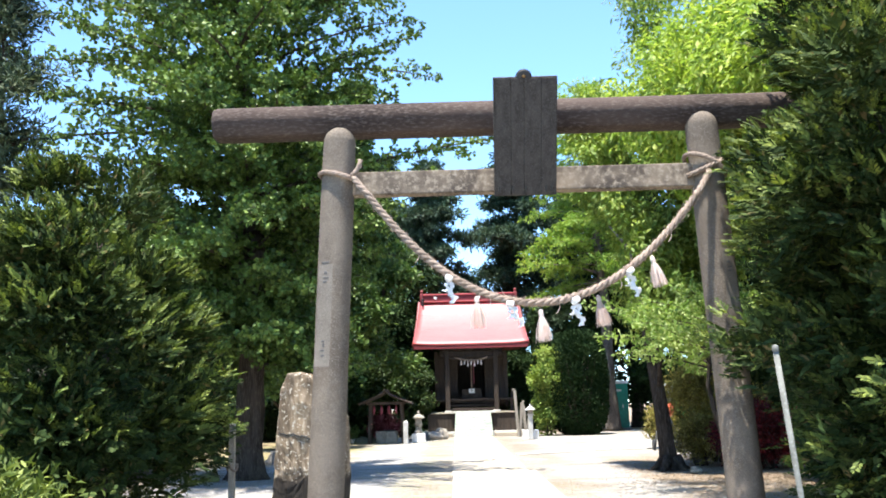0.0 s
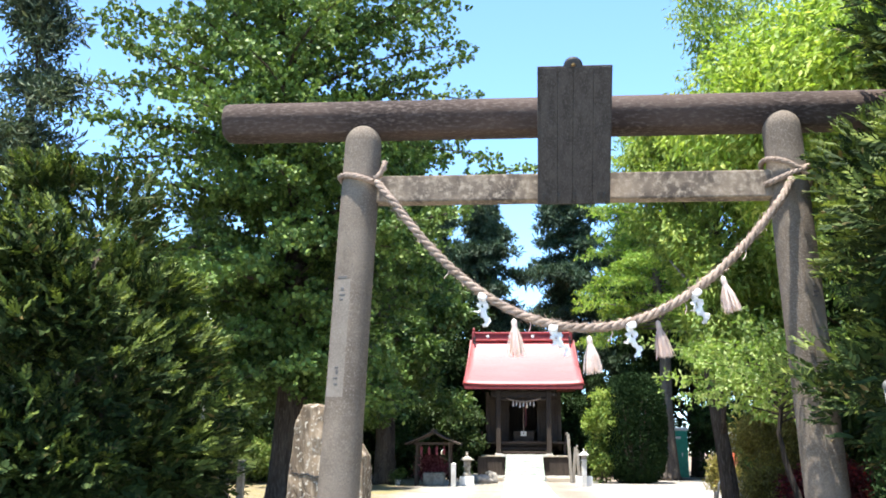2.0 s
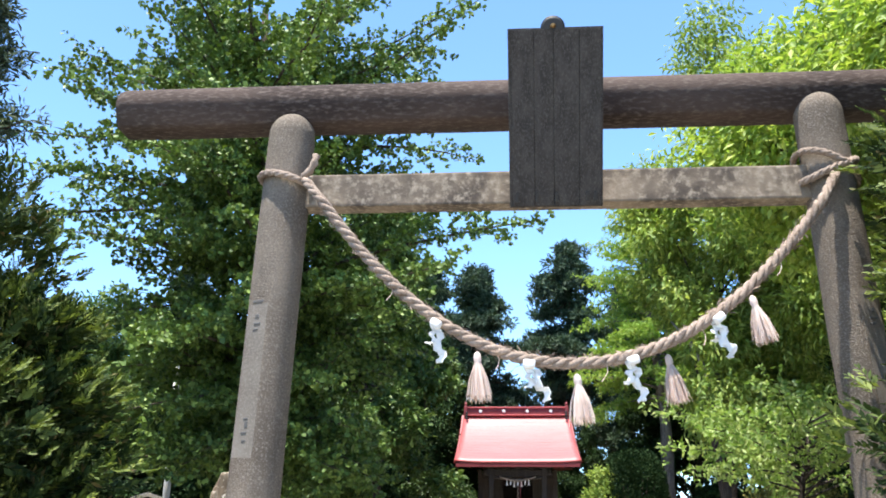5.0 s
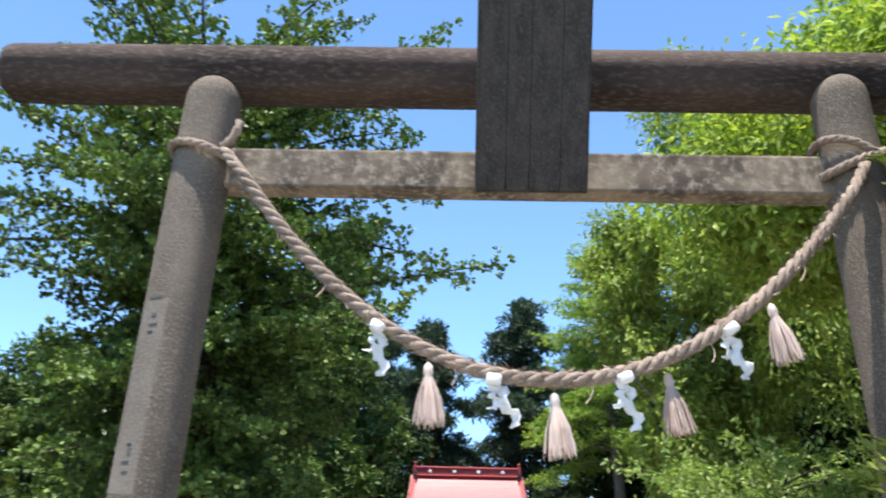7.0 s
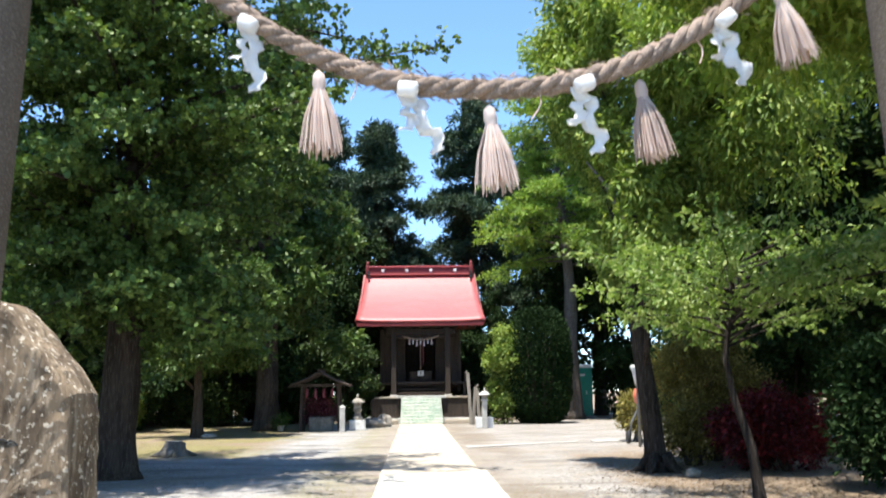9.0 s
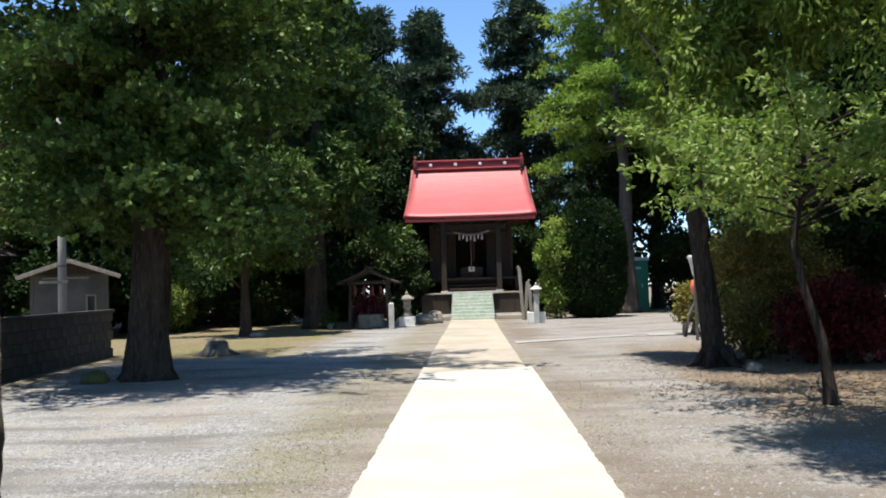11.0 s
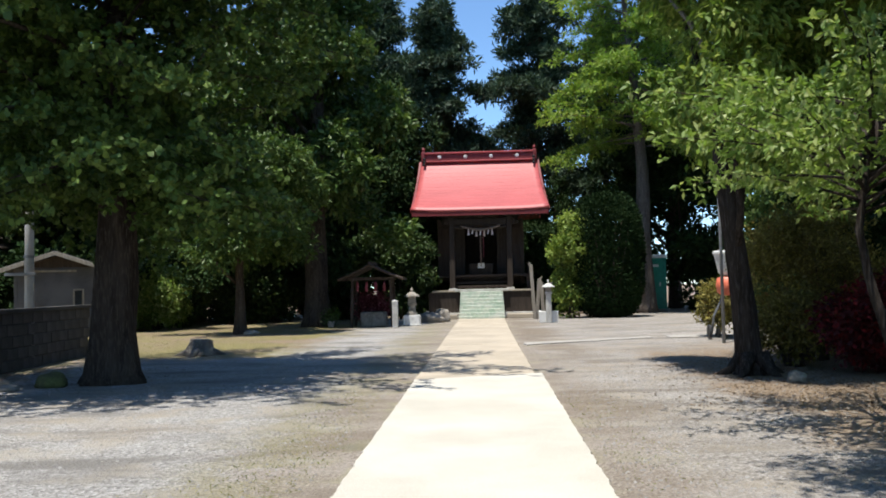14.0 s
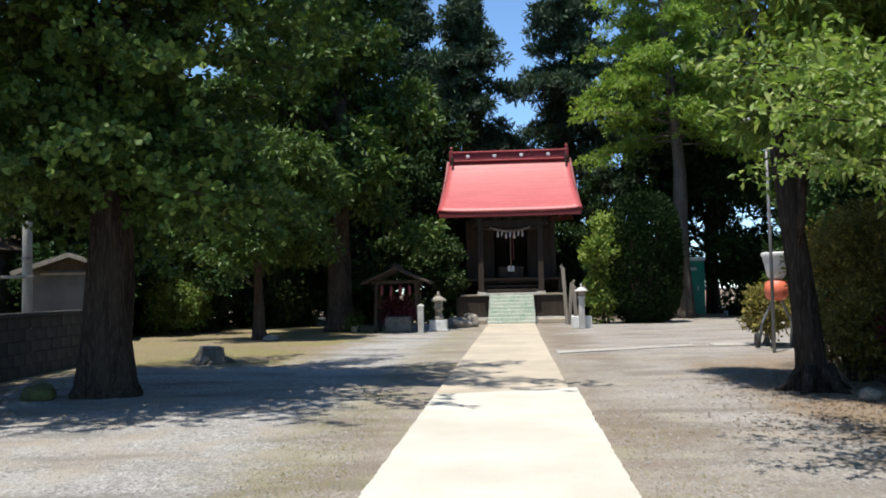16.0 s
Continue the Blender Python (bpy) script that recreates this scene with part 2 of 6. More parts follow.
dark_foot(SLAB_STONE, 0.85)
LANTERN_STONE = surface("pale_lantern_stone", (0.52, 0.51, 0.48), (0.36, 0.35, 0.32), (0.62, 0.61, 0.58), 90, 4.0, 0.85, 0.4, None, 0.004)
ROCK = surface("field_rock", (0.30, 0.27, 0.23), (0.17, 0.15, 0.12), (0.42, 0.39, 0.34), 30, 3.0, 0.92, 0.8, None, 0.015)
MOSS = surface("mossy_rock", (0.13, 0.15, 0.05), (0.09, 0.08, 0.05), (0.20, 0.21, 0.08), 40, 4.0, 0.95, 0.9, None, 0.015)
BLOCK = surface("block_wall", (0.10, 0.092, 0.085), (0.05, 0.046, 0.042), (0.15, 0.14, 0.13), 80, 1.5, 0.92, 0.5, None, 0.006, vary=0.5)
RED_METAL = surface("red_painted_roof", (0.44, 0.085, 0.085), (0.37, 0.068, 0.07), (0.47, 0.11, 0.108), 9, 0.8, 0.5, 0.12, (1, 4, 4), 0.004, gloss=0.5)
RED_TRIM = plain("dark_red_paint", (0.19, 0.024, 0.027), 0.55)
STRAW = surface("twisted_straw", (0.27, 0.205, 0.16), (0.15, 0.112, 0.085), (0.38, 0.30, 0.245), 140, 8.0, 0.9, 0.6, None, 0.004)

STEEL = plain("galvanised_steel", (0.22, 0.225, 0.225), 0.55, 0.4)
POLE_PAINT = surface("weathered_pole_paint", (0.17, 0.172, 0.15), (0.11, 0.11, 0.095), (0.22, 0.22, 0.20), 60, 6.0, 0.75, 0.2, None, 0.002)
WHITE_PAINT = plain("white_paint", (0.72, 0.72, 0.70), 0.45)
TEAL = plain("teal_plastic", (0.02, 0.27, 0.19), 0.4)
ORANGE = plain("orange_plastic", (0.72, 0.17, 0.09), 0.5)
BLACK = plain("soot_black", (0.02, 0.02, 0.02), 0.6)
BRASS = plain("aged_brass", (0.30, 0.17, 0.06), 0.4, 0.8)
RED_CLOTH = plain("faded_red_cloth", (0.20, 0.045, 0.06), 0.9)
SLATE = surface("grey_sheet_roof", (0.06, 0.06, 0.063), (0.035, 0.035, 0.038), (0.085, 0.085, 0.09), 20, 1.5, 0.6, 0.2, (6, 1, 1), 0.006)
PLASTER = surface("grey_plaster", (0.12, 0.12, 0.125), (0.07, 0.07, 0.074), (0.15, 0.15, 0.155), 40, 1.2, 0.9, 0.2)
BROWN_BOARD = surface("brown_boards", (0.07, 0.052, 0.042), (0.04, 0.03, 0.024), (0.10, 0.078, 0.063), 20, 1.6, 0.8, 0.4, (8, 8, 0.8), 0.005)
GREEN_STEP = surface("pale_green_steps", (0.54, 0.565, 0.49), (0.36, 0.45, 0.36), (0.62, 0.63, 0.57), 14, 3.2, 0.8, 0.3, None, 0.004)
CUT_SHADE = plain("carved_shadow_paint", (0.09, 0.085, 0.08), 0.9)
GLASS_DARK = plain("dark_window", (0.02, 0.024, 0.028), 0.1)

PALE_STRAW = foliage("pale_straw", (0.82, 0.71, 0.65), (0.72, 0.59, 0.52), (0.88, 0.82, 0.78), 0.5, 0.8, tint=(1.0, 0.94, 0.88))
PAPER = foliage("white_paper", (0.85, 0.85, 0.84), (0.80, 0.80, 0.79), (0.88, 0.88, 0.87), 0.4, 0.7, tint=(1.0, 1.0, 1.0))
GINKGO = foliage("ginkgo_leaves", (0.10, 0.162, 0.032), (0.05, 0.092, 0.02), (0.19, 0.265, 0.064), 0.17, 0.5, None, 0.22)
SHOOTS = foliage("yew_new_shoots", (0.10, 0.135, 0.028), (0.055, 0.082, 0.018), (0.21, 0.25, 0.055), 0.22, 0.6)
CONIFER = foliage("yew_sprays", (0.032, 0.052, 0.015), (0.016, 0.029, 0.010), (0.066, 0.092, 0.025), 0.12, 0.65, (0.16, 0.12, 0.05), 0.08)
CEDAR = foliage("cedar_needles", (0.045, 0.078, 0.045), (0.026, 0.048, 0.03), (0.085, 0.125, 0.07), 0.14, 0.55)
LIGHT_LEAF = foliage("yellow_green_leaves", (0.23, 0.34, 0.06), (0.15, 0.25, 0.045), (0.38, 0.46, 0.11), 0.45)
WILLOW = foliage("willowy_leaves", (0.21, 0.29, 0.055), (0.12, 0.19, 0.04), (0.40, 0.46, 0.12), 0.36)
ELM_LEAF = foliage("elm_leaves", (0.27, 0.36, 0.06), (0.16, 0.25, 0.045), (0.44, 0.50, 0.12), 0.45)
SMALL_LEAF = foliage("cherry_leaves", (0.21, 0.30, 0.07), (0.13, 0.21, 0.05), (0.40, 0.46, 0.19), 0.42, 0.4)
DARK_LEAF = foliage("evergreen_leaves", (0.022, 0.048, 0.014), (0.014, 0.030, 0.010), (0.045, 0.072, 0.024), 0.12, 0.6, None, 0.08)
HEDGE_LEAF = foliage("hedge_leaves", (0.017, 0.036, 0.012), (0.011, 0.024, 0.009), (0.03, 0.054, 0.018), 0.08, 0.7, None, 0.05)
OLIVE_LEAF = foliage("olive_leaves", (0.21, 0.185, 0.055), (0.13, 0.115, 0.036), (0.42, 0.36, 0.11), 0.35, 0.6, (0.22, 0.12, 0.05))
RED_LEAF = foliage("crimson_leaves", (0.11, 0.012, 0.016), (0.06, 0.008, 0.011), (0.24, 0.02, 0.026), 0.25, 0.5)
MID_LEAF = foliage("mixed_leaves", (0.07, 0.125, 0.028), (0.04, 0.076, 0.018), (0.15, 0.205, 0.06), 0.25, 0.45)
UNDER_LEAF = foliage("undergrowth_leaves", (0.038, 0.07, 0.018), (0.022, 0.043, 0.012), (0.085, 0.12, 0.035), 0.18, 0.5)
GREY_NEEDLE = foliage("grey_fir_needles", (0.055, 0.08, 0.04), (0.03, 0.048, 0.026), (0.13, 0.15, 0.085), 0.12, 0.6)


# ---- building tools ----
def thing(name, x, y, z, label, category, group="", kind="", turn=0.0):
    ob = new(name)
    ob.matrix_basis = pose(x, y, z, 0, 0, turn)
    return tagged(ob, label, category, group, kind)


def link_mesh(name, me, material, parent=None, label="", smooth=False):
    me.materials.append(material)
    if smooth:
        me.polygons.foreach_set("use_smooth", [True] * len(me.polygons))
    ob = new(name, me)
    if parent:
        ob.parent = parent
    return tagged(ob, label)


def part(name, bm, material, parent=None, label="", smooth=False):
    me = bpy.data.meshes.new(name)
    bm.normal_update()
    bm.to_mesh(me)
    bm.free()
    return link_mesh(name, me, material, parent, label, smooth)


def raw(name, verts, faces, material, parent=None, label="", smooth=False):
    me = bpy.data.meshes.new(name)
    me.from_pydata(verts, [], faces)
    me.update()
    return link_mesh(name, me, material, parent, label, smooth)


def box(sx, sy, sz, at=(0, 0, 0), bevel=0.01, segments=2, m=None, wobble=0.0):
    """A bevelled block centred at 'at'."""
    bm = bmesh.new()
    bmesh.ops.create_cube(bm, size=1.0)
    bmesh.ops.scale(bm, vec=(sx, sy, sz), verts=bm.verts)
    if bevel:
        bmesh.ops.bevel(bm, geom=bm.edges[:], offset=min(bevel, 0.45 * min(sx, sy, sz)), segments=segments, affect="EDGES", profile=0.6)
    if wobble:
        for v in bm.verts:
            v.co += wobble * noise.noise_vector(v.co * 3.1)
    if m:
        bmesh.ops.transform(bm, matrix=m, verts=bm.verts)
    bmesh.ops.translate(bm, vec=at, verts=bm.verts)
    return bm


def lathe(profile, sides=20, at=(0, 0, 0), squash=(1, 1)):
    """A solid turned from (radius, height) pairs."""
    bm = bmesh.new()
    rings = []
    for r, z in profile:
        rings.append([bm.verts.new((at[0] + squash[0] * r * math.cos(2 * math.pi * k / sides), at[1] + squash[1] * r * math.sin(2 * math.pi * k / sides), at[2] + z)) for k in range(sides)])
    for a, b in zip(rings, rings[1:]):
        for k in range(sides):
            bm.faces.new((a[k], a[(k + 1) % sides], b[(k + 1) % sides], b[k]))
    bm.faces.new(rings[0][::-1])
    bm.faces.new(rings[-1])
    return bm


def tube(points, radii, sides=10, lumps=0.0, seed=0.0, flute=0):
    """A tapered limb along points; lumps roughen it, flute gives it ribs."""
    bm = bmesh.new()
    pts = [Vector(p) for p in points]
    rings, side = [], Vector((1, 0, 0))
    for i, p in enumerate(pts):
        d = (pts[min(i + 1, len(pts) - 1)] - pts[max(i - 1, 0)]).normalized()
        side = (side - d * side.dot(d)).normalized() if (side - d * side.dot(d)).length > 1e-4 else d.orthogonal().normalized()
        up = d.cross(side)
        ring = []
        for k in range(sides):
            a = 2 * math.pi * k / sides
            r = radii[i]
            if lumps:
                r *= 1 + lumps * noise.noise(Vector((math.cos(a) * 1.7 + seed, math.sin(a) * 1.7, p.z * 0.8)))
            if flute:
                r *= 1 + 0.08 * math.cos(flute * a + seed)
            ring.append(bm.verts.new(p + side * (r * math.cos(a)) + up * (r * math.sin(a))))
        rings.append(ring)
    for a, b in zip(rings, rings[1:]):
        for k in range(sides):
            bm.faces.new((a[k], a[(k + 1) % sides], b[(k + 1) % sides], b[k]))
    bm.faces.new(rings[0][::-1])
    bm.faces.new(rings[-1])
    return bm


def curve_points(a, b, sag, n=7):
    """Points from a to b, bowed by the vector sag."""
    a, b, sag = Vector(a), Vector(b), Vector(sag)
    return [a.lerp(b, i / (n - 1)) + sag * math.sin(math.pi * i / (n - 1)) for i in range(n)]


def unit(v):
    return v / np.maximum(np.linalg.norm(v, axis=-1, keepdims=True), 1e-9)


def leaf_mesh(name, base, way, face, length, width, material, parent, label="", wide=0.55, fold=0.12):
    """Many small folded leaves, each from its base along its way, facing 'face'."""
    way = unit(way)
    side = unit(np.cross(way, face))
    up = np.cross(side, way)
    ln, wd = length[:, None], width[:, None]
    n = len(base)
    co = np.empty((n, 4, 3), np.float32)
    co[:, 0] = base
    co[:, 1] = base + way * ln * wide + side * wd * 0.5 + up * ln * fold
    co[:, 2] = base + way * ln
    co[:, 3] = base + way * ln * wide - side * wd * 0.5 + up * ln * fold
    tri = np.array([0, 1, 2, 0, 2, 3])[None] + 4 * np.arange(n)[:, None]
    me = bpy.data.meshes.new(name)
    me.vertices.add(4 * n)
    me.vertices.foreach_set("co", co.ravel())
    me.loops.add(6 * n)
    me.loops.foreach_set("vertex_index", tri.ravel().astype(np.int32))
    me.polygons.add(2 * n)
    me.polygons.foreach_set("loop_start", np.arange(0, 6 * n, 3, dtype=np.int32))
    me.update(calc_edges=True)
    return link_mesh(name, me, material, parent, label)


def tufts(rng, centres, radii, twigs, per, size, material, parent, name="crown", shell=0.5, droop=0.25, up=0.5, slim=0.6, reach=0.28, label="", wide=0.55, flat=0.55):
    """Leaves on short twigs that fill clumps; denser towards each clump's outside."""
    k = rng.integers(0, len(centres), twigs)
    u = unit(rng.normal(size=(twigs, 3)))
    r = shell + (1 - shell) * rng.random((twigs, 1)) ** 0.7
    start = centres[k] + u * r * radii[k]
    twig = unit(u + 0.6 * rng.normal(size=(twigs, 3)) + np.array([0, 0, up - droop]))
    s = (np.arange(per) / per)[None, :, None]
    spot = start[:, None] + twig[:, None] * s * reach + 0.04 * rng.normal(size=(twigs, per, 3))
    way = unit(twig[:, None] * 0.7 + rng.normal(size=(twigs, per, 3)) * 0.75 + np.array([0, 0, -droop]))
    face = unit(rng.normal(size=(twigs, per, 3)) * (1 - flat) + np.array([0, 0, 1.0]) * flat + u[:, None] * 0.35)
    ln = size * (0.65 + 0.7 * rng.random(twigs * per))
    return leaf_mesh(name, spot.reshape(-1, 3), way.reshape(-1, 3), face.reshape(-1, 3), ln, ln * slim * (0.8 + 0.4 * rng.random(len(ln))), material, parent, label, wide)


def envelope(rng, count, centre, half, clump, hollow=0.35, low=-1.0, high=1.0, taper=0.0, clear=0.0, square=0.0):
    """Clump centres and radii scattered through an ellipsoidal crown, mostly near its surface."""
    out = []
    while len(out) < count:
        u = unit(rng.normal(size=3))
        if not low <= u[2] <= high:
            continue
        r = hollow + (1 - hollow) * rng.random() ** 0.6
        p = np.array(centre) + u * r * np.array(half) * np.array([1 - taper * max(u[2], 0), 1 - taper * max(u[2], 0), 1])
        p[:2] = np.array(centre)[:2] + (p[:2] - np.array(centre)[:2]) * max(1 - u[2] * u[2], 0.05) ** (-square)
        p += 0.12 * np.array(half) * rng.normal(size=3)
        if p[2] > clear:
            out.append(p)
    c = np.array(out)
    rad = clump * (0.65 + 0.7 * rng.random((count, 1))) * np.array([[1, 1, 0.75]])
    return c, rad


def boughs(rng, count, z0, z1, reach, rise, clump, lean=(0, 0), flat=0.6):
    """Clumps strung along boughs that leave the trunk between z0 and z1; reach(f) is their length from the lowest (0) to the highest (1)."""
    c, r = [], []
    for b in range(count):
        f = (b + rng.random()) / count
        z = z0 + (z1 - z0) * f
        a = b * 2.399963 + 0.7 * rng.normal()
        ln = reach(f) * (0.62 + 0.5 * rng.random())
        up = rise(f) + 0.14 * rng.normal()
        n = max(2, int(ln / (clump * 0.95)))
        for i in range(n):
            q = 0.34 + 0.66 * (i + 1) / n
            d = ln * q
            side = 0.32 * clump * rng.normal(size=3) * (1.6 if i < n - 1 else 0.6)
            c.append((lean[0] * f + d * math.cos(a) + side[0], lean[1] * f + d * math.sin(a) + side[1], z + d * up - 0.10 * d * d / max(ln, 0.5) + side[2]))
            r.append(np.array([1, 1, flat]) * clump * (1.05 - 0.45 * q) * (0.75 + 0.5 * rng.random()))
    return np.array(c), np.array(r)


def broad_tree(name, x, y, label, category, seed, trunk, r0, r1, clumps, twigs, per, size, leaf, bark, limbs=9, group="", slim=0.6, droop=0.25, reach=0.28, sides=16, lumps=0.35, wide=0.55, fork=0.35):
    """A tapered trunk with a root flare, limbs to some of the clumps, and a crown of leaves."""
    rng = np.random.default_rng(seed)
    ob = thing(name, x, y, 0, label, category, group)
    centres, radii = clumps(rng)
    pts = [Vector(p) for p in trunk]
    n = 12
    fine = []
    for i in range(n):
        f = i / (n - 1) * (len(pts) - 1)
        j = min(int(f), len(pts) - 2)
        fine.append(pts[j].lerp(pts[j + 1], f - j) + Vector((0.25 * r0 * noise.noise(Vector((seed, f, 0))), 0.25 * r0 * noise.noise(Vector((seed, f, 9))), 0)))
    fine.insert(1, fine[0].lerp(fine[1], 0.25))
    rr = [r0 + (r1 - r0) * (i / n) ** 0.9 for i in range(n + 1)]
    rr[0], rr[1] = r0 * 1.45, r0 * 1.12
    part("trunk", tube(fine, rr, sides, lumps, seed, 7), bark, ob, "", True)
    order = rng.permutation(len(centres))[:limbs]
    top = pts[-1].z
    for q in order:
        c = Vector(centres[q])
        f = min(max((c.z - 0.5 * (c.xy.length)) / max(top, 0.1), fork), 0.93) * n
        j = min(int(f), n - 1)
        s = fine[j].lerp(fine[j + 1], f - j)
        rb = max(rr[j] * 0.42, 0.012)
        path = curve_points(s, c, (0, 0, 0.10 * (c - s).length), 6)
        for i in range(1, 5):
            path[i] += Vector(rng.normal(size=3)) * 0.05 * (c - s).length * 0.6
        part("limb", tube(path, [rb * (1 - 0.8 * i / 5) for i in range(6)], 7, 0.2, seed), bark, ob, "", True)
    tufts(rng, centres, radii, twigs, per, size, leaf, ob, "crown", slim=slim, droop=droop, reach=reach, wide=wide)
    return ob


def leafy_boughs(rng, specs, side, gap, spur, per, size, leaf, bark, ob, slim=0.9, wide=0.72, hang=0.35, first=0.22, jitter=0.05, wood=0.02, flat=0.5, tilt=0.25, clear=0.0):
    """Boughs that carry side shoots in loose tiers, each shoot set with rosettes of leaves.
    specs: (start, azimuth, length, rise, droop); side: longest side shoot; gap: between shoots; spur: between rosettes."""
    spots, ways, faces, sizes = [], [], [], []
    for start, az, ln, rise, droop in specs:
        out = np.array([math.cos(az), math.sin(az), 0.0])
        across = np.array([-math.sin(az), math.cos(az), 0.0])
        bend = 0.25 * rng.normal()
        start = np.array(start)

        def at(q):
            return start + out * ln * q + across * bend * ln * q * q + np.array([0, 0, rise * ln * q - droop * ln * q * q])
        r = wood * (0.6 + 0.25 * ln)
        part("limb", tube([tuple(at(i / 6)) for i in range(7)], [r * (1 - 0.85 * i / 6) for i in range(7)], 6, 0.2, az), bark, ob, "", True)
        count = max(4, int(ln * (1 - first) / gap * 2))
        for k in range(count + 1):
            q = first + (1 - first) * (k + 0.6 * rng.random()) / (count + 0.6)
            sign = 1 if k % 2 else -1
            ahead = unit(at(min(q + 0.05, 1.05)) - at(q - 0.05))
            d = unit(ahead * (0.55 + 0.3 * rng.random()) + across * sign * (0.9 if k < count else 0.1) + np.array([0, 0, tilt * rng.normal() + 0.12]))
            sl = side * (1.0 - 0.55 * q) * (0.55 + 0.75 * rng.random()) * min(1.0, 0.5 + ln / 5)
            m = max(2, int(sl / spur))
            f = (np.arange(m) + rng.random(m)) / m
            base = at(q) + d * (f * sl)[:, None] + np.array([0, 0, -0.18]) * (f * f * sl)[:, None] + jitter * rng.normal(size=(m, 3))
            base = np.repeat(base, per, 0)
            n = m * per
            spots.append(base + 0.25 * jitter * rng.normal(size=(n, 3)))
            ways.append(d * 0.5 + 0.85 * rng.normal(size=(n, 3)) + np.array([0, 0, -hang]))
            faces.append((1 - flat) * rng.normal(size=(n, 3)) + np.array([0, 0, flat]))
            sizes.append(size * (0.6 + 0.75 * rng.random(n)))
    spots = np.concatenate(spots)
    high = spots[:, 2] > clear
    spots, ln = spots[high], np.concatenate(sizes)[high]
    return leaf_mesh("crown", spots, np.concatenate(ways)[high], unit(np.concatenate(faces))[high], ln, ln * slim * (0.8 + 0.4 * rng.random(len(ln))), leaf, ob, "", wide)


def plain_trunk(ob, seed, trunk, r0, r1, bark, sides=20, lumps=0.35, flute=7):
    """A tapered trunk with a root flare."""
    pts = [Vector(p) for p in trunk]
    n, fine = 12, []
    for i in range(n):
        f = i / (n - 1) * (len(pts) - 1)
        j = min(int(f), len(pts) - 2)
        fine.append(pts[j].lerp(pts[j + 1], f - j) + Vector((0.25 * r0 * noise.noise(Vector((seed, f, 0))), 0.25 * r0 * noise.noise(Vector((seed, f, 9))), 0)))
    fine.insert(1, fine[0].lerp(fine[1], 0.25))
    rr = [r0 + (r1 - r0) * (i / n) ** 0.9 for i in range(n + 1)]
    rr[0], rr[1] = r0 * 1.45, r0 * 1.12
    part("trunk", tube(fine, rr, sides, lumps, seed, flute), bark, ob, "", True)


def conifer(name, x, y, label, seed, height, spread, leaf, bark, group="", bare=0.12, r0=0.32, whorls=17, twigs=9000, size=0.34, clump=0.55, per=4, power=0.75):
    """A tall conifer: straight trunk and drooping boughs that carry ragged clumps."""
    rng = np.random.default_rng(seed)
    ob = thing(name, x, y, 0, label, "tree", group)
    part("trunk", tube([(0.1 * math.sin(i), 0.1 * math.cos(2 * i), height * 0.98 * i / 9) for i in range(10)], [r0 * (1.3 if i == 0 else 1) * (1 - 0.94 * i / 9) for i in range(10)], 12, 0.25, seed, 5), bark, ob, "", True)
    centres, radii = [], []
    for w in range(whorls):
        f = (w + 0.6 * rng.random()) / whorls
        z = height * (bare + (1 - bare) * f)
        reach = spread * (1 - f) ** power * (0.8 + 0.4 * rng.random()) + 0.25
        for b in range(5):
            a = rng.random() * 2 * math.pi
            r = reach * (0.35 + 0.8 * rng.random())
            end = Vector((r * math.cos(a), r * math.sin(a), z - 0.10 * r + 0.3 * rng.normal()))
            if b < 3:
                part("bough", tube(curve_points((0, 0, z + 0.2 * r), end, (0, 0, -0.12 * r), 4), [0.05, 0.04, 0.025, 0.01], 5), bark, ob)
            for q in np.linspace(1.0, 0.35, max(2, int(r / (clump * 1.1)))):
                centres.append((end.x * q, end.y * q, end.z + 0.25 * r * (1 - q)))
                radii.append(np.array([1, 1, 0.36]) * clump * (0.5 + 0.6 * rng.random()))
    tufts(rng, np.array(centres), np.array(radii), twigs, per, size, leaf, ob, "crown", shell=0.3, droop=0.15, up=0.6, slim=0.22, reach=0.3, flat=0.3)
    return ob


def shrub(name, x, y, label, seed, half, leaf, twigs, size, count=26, clump=0.4, stems=5, group="", per=6, lift=0.0, slim=0.55, hollow=0.5, category="shrub", bark=None, flat=0.55, reach=0.2):
    """A bush: a few stems and an uneven leafy body."""
    rng = np.random.default_rng(seed)
    ob = thing(name, x, y, 0, label, category, group)
    hz = half[2]
    c, r = envelope(rng, count, (0, 0, lift + hz), (half[0] - clump * 0.6, half[1] - clump * 0.6, hz - clump * 0.3), clump, hollow, -0.95, 1, 0.1, 0.12)
    for s in range(stems):
        q = c[rng.integers(len(c))]
        part("stem", tube(curve_points((0.12 * math.cos(s * 2.2), 0.12 * math.sin(s * 2.2), -0.02), q, (0, 0, 0.1), 5), [0.035, 0.03, 0.022, 0.015, 0.006], 6, 0.2, s), bark or BARK, ob, "", True)
    tufts(rng, c, r, twigs, per, size, leaf, ob, "foliage", slim=slim, reach=reach, flat=flat)
    return ob


# ---- ground, path and boundary ----
raw("ground", [(-260, -260, 0), (260, -260, 0), (260, 260, 0), (-260, 260, 0)], [(0, 1, 2, 3)], GROUND)
tagged(bpy.data.objects["ground"], "pale gravel yard with bare earth and thin dry grass", "ground", kind="structure")


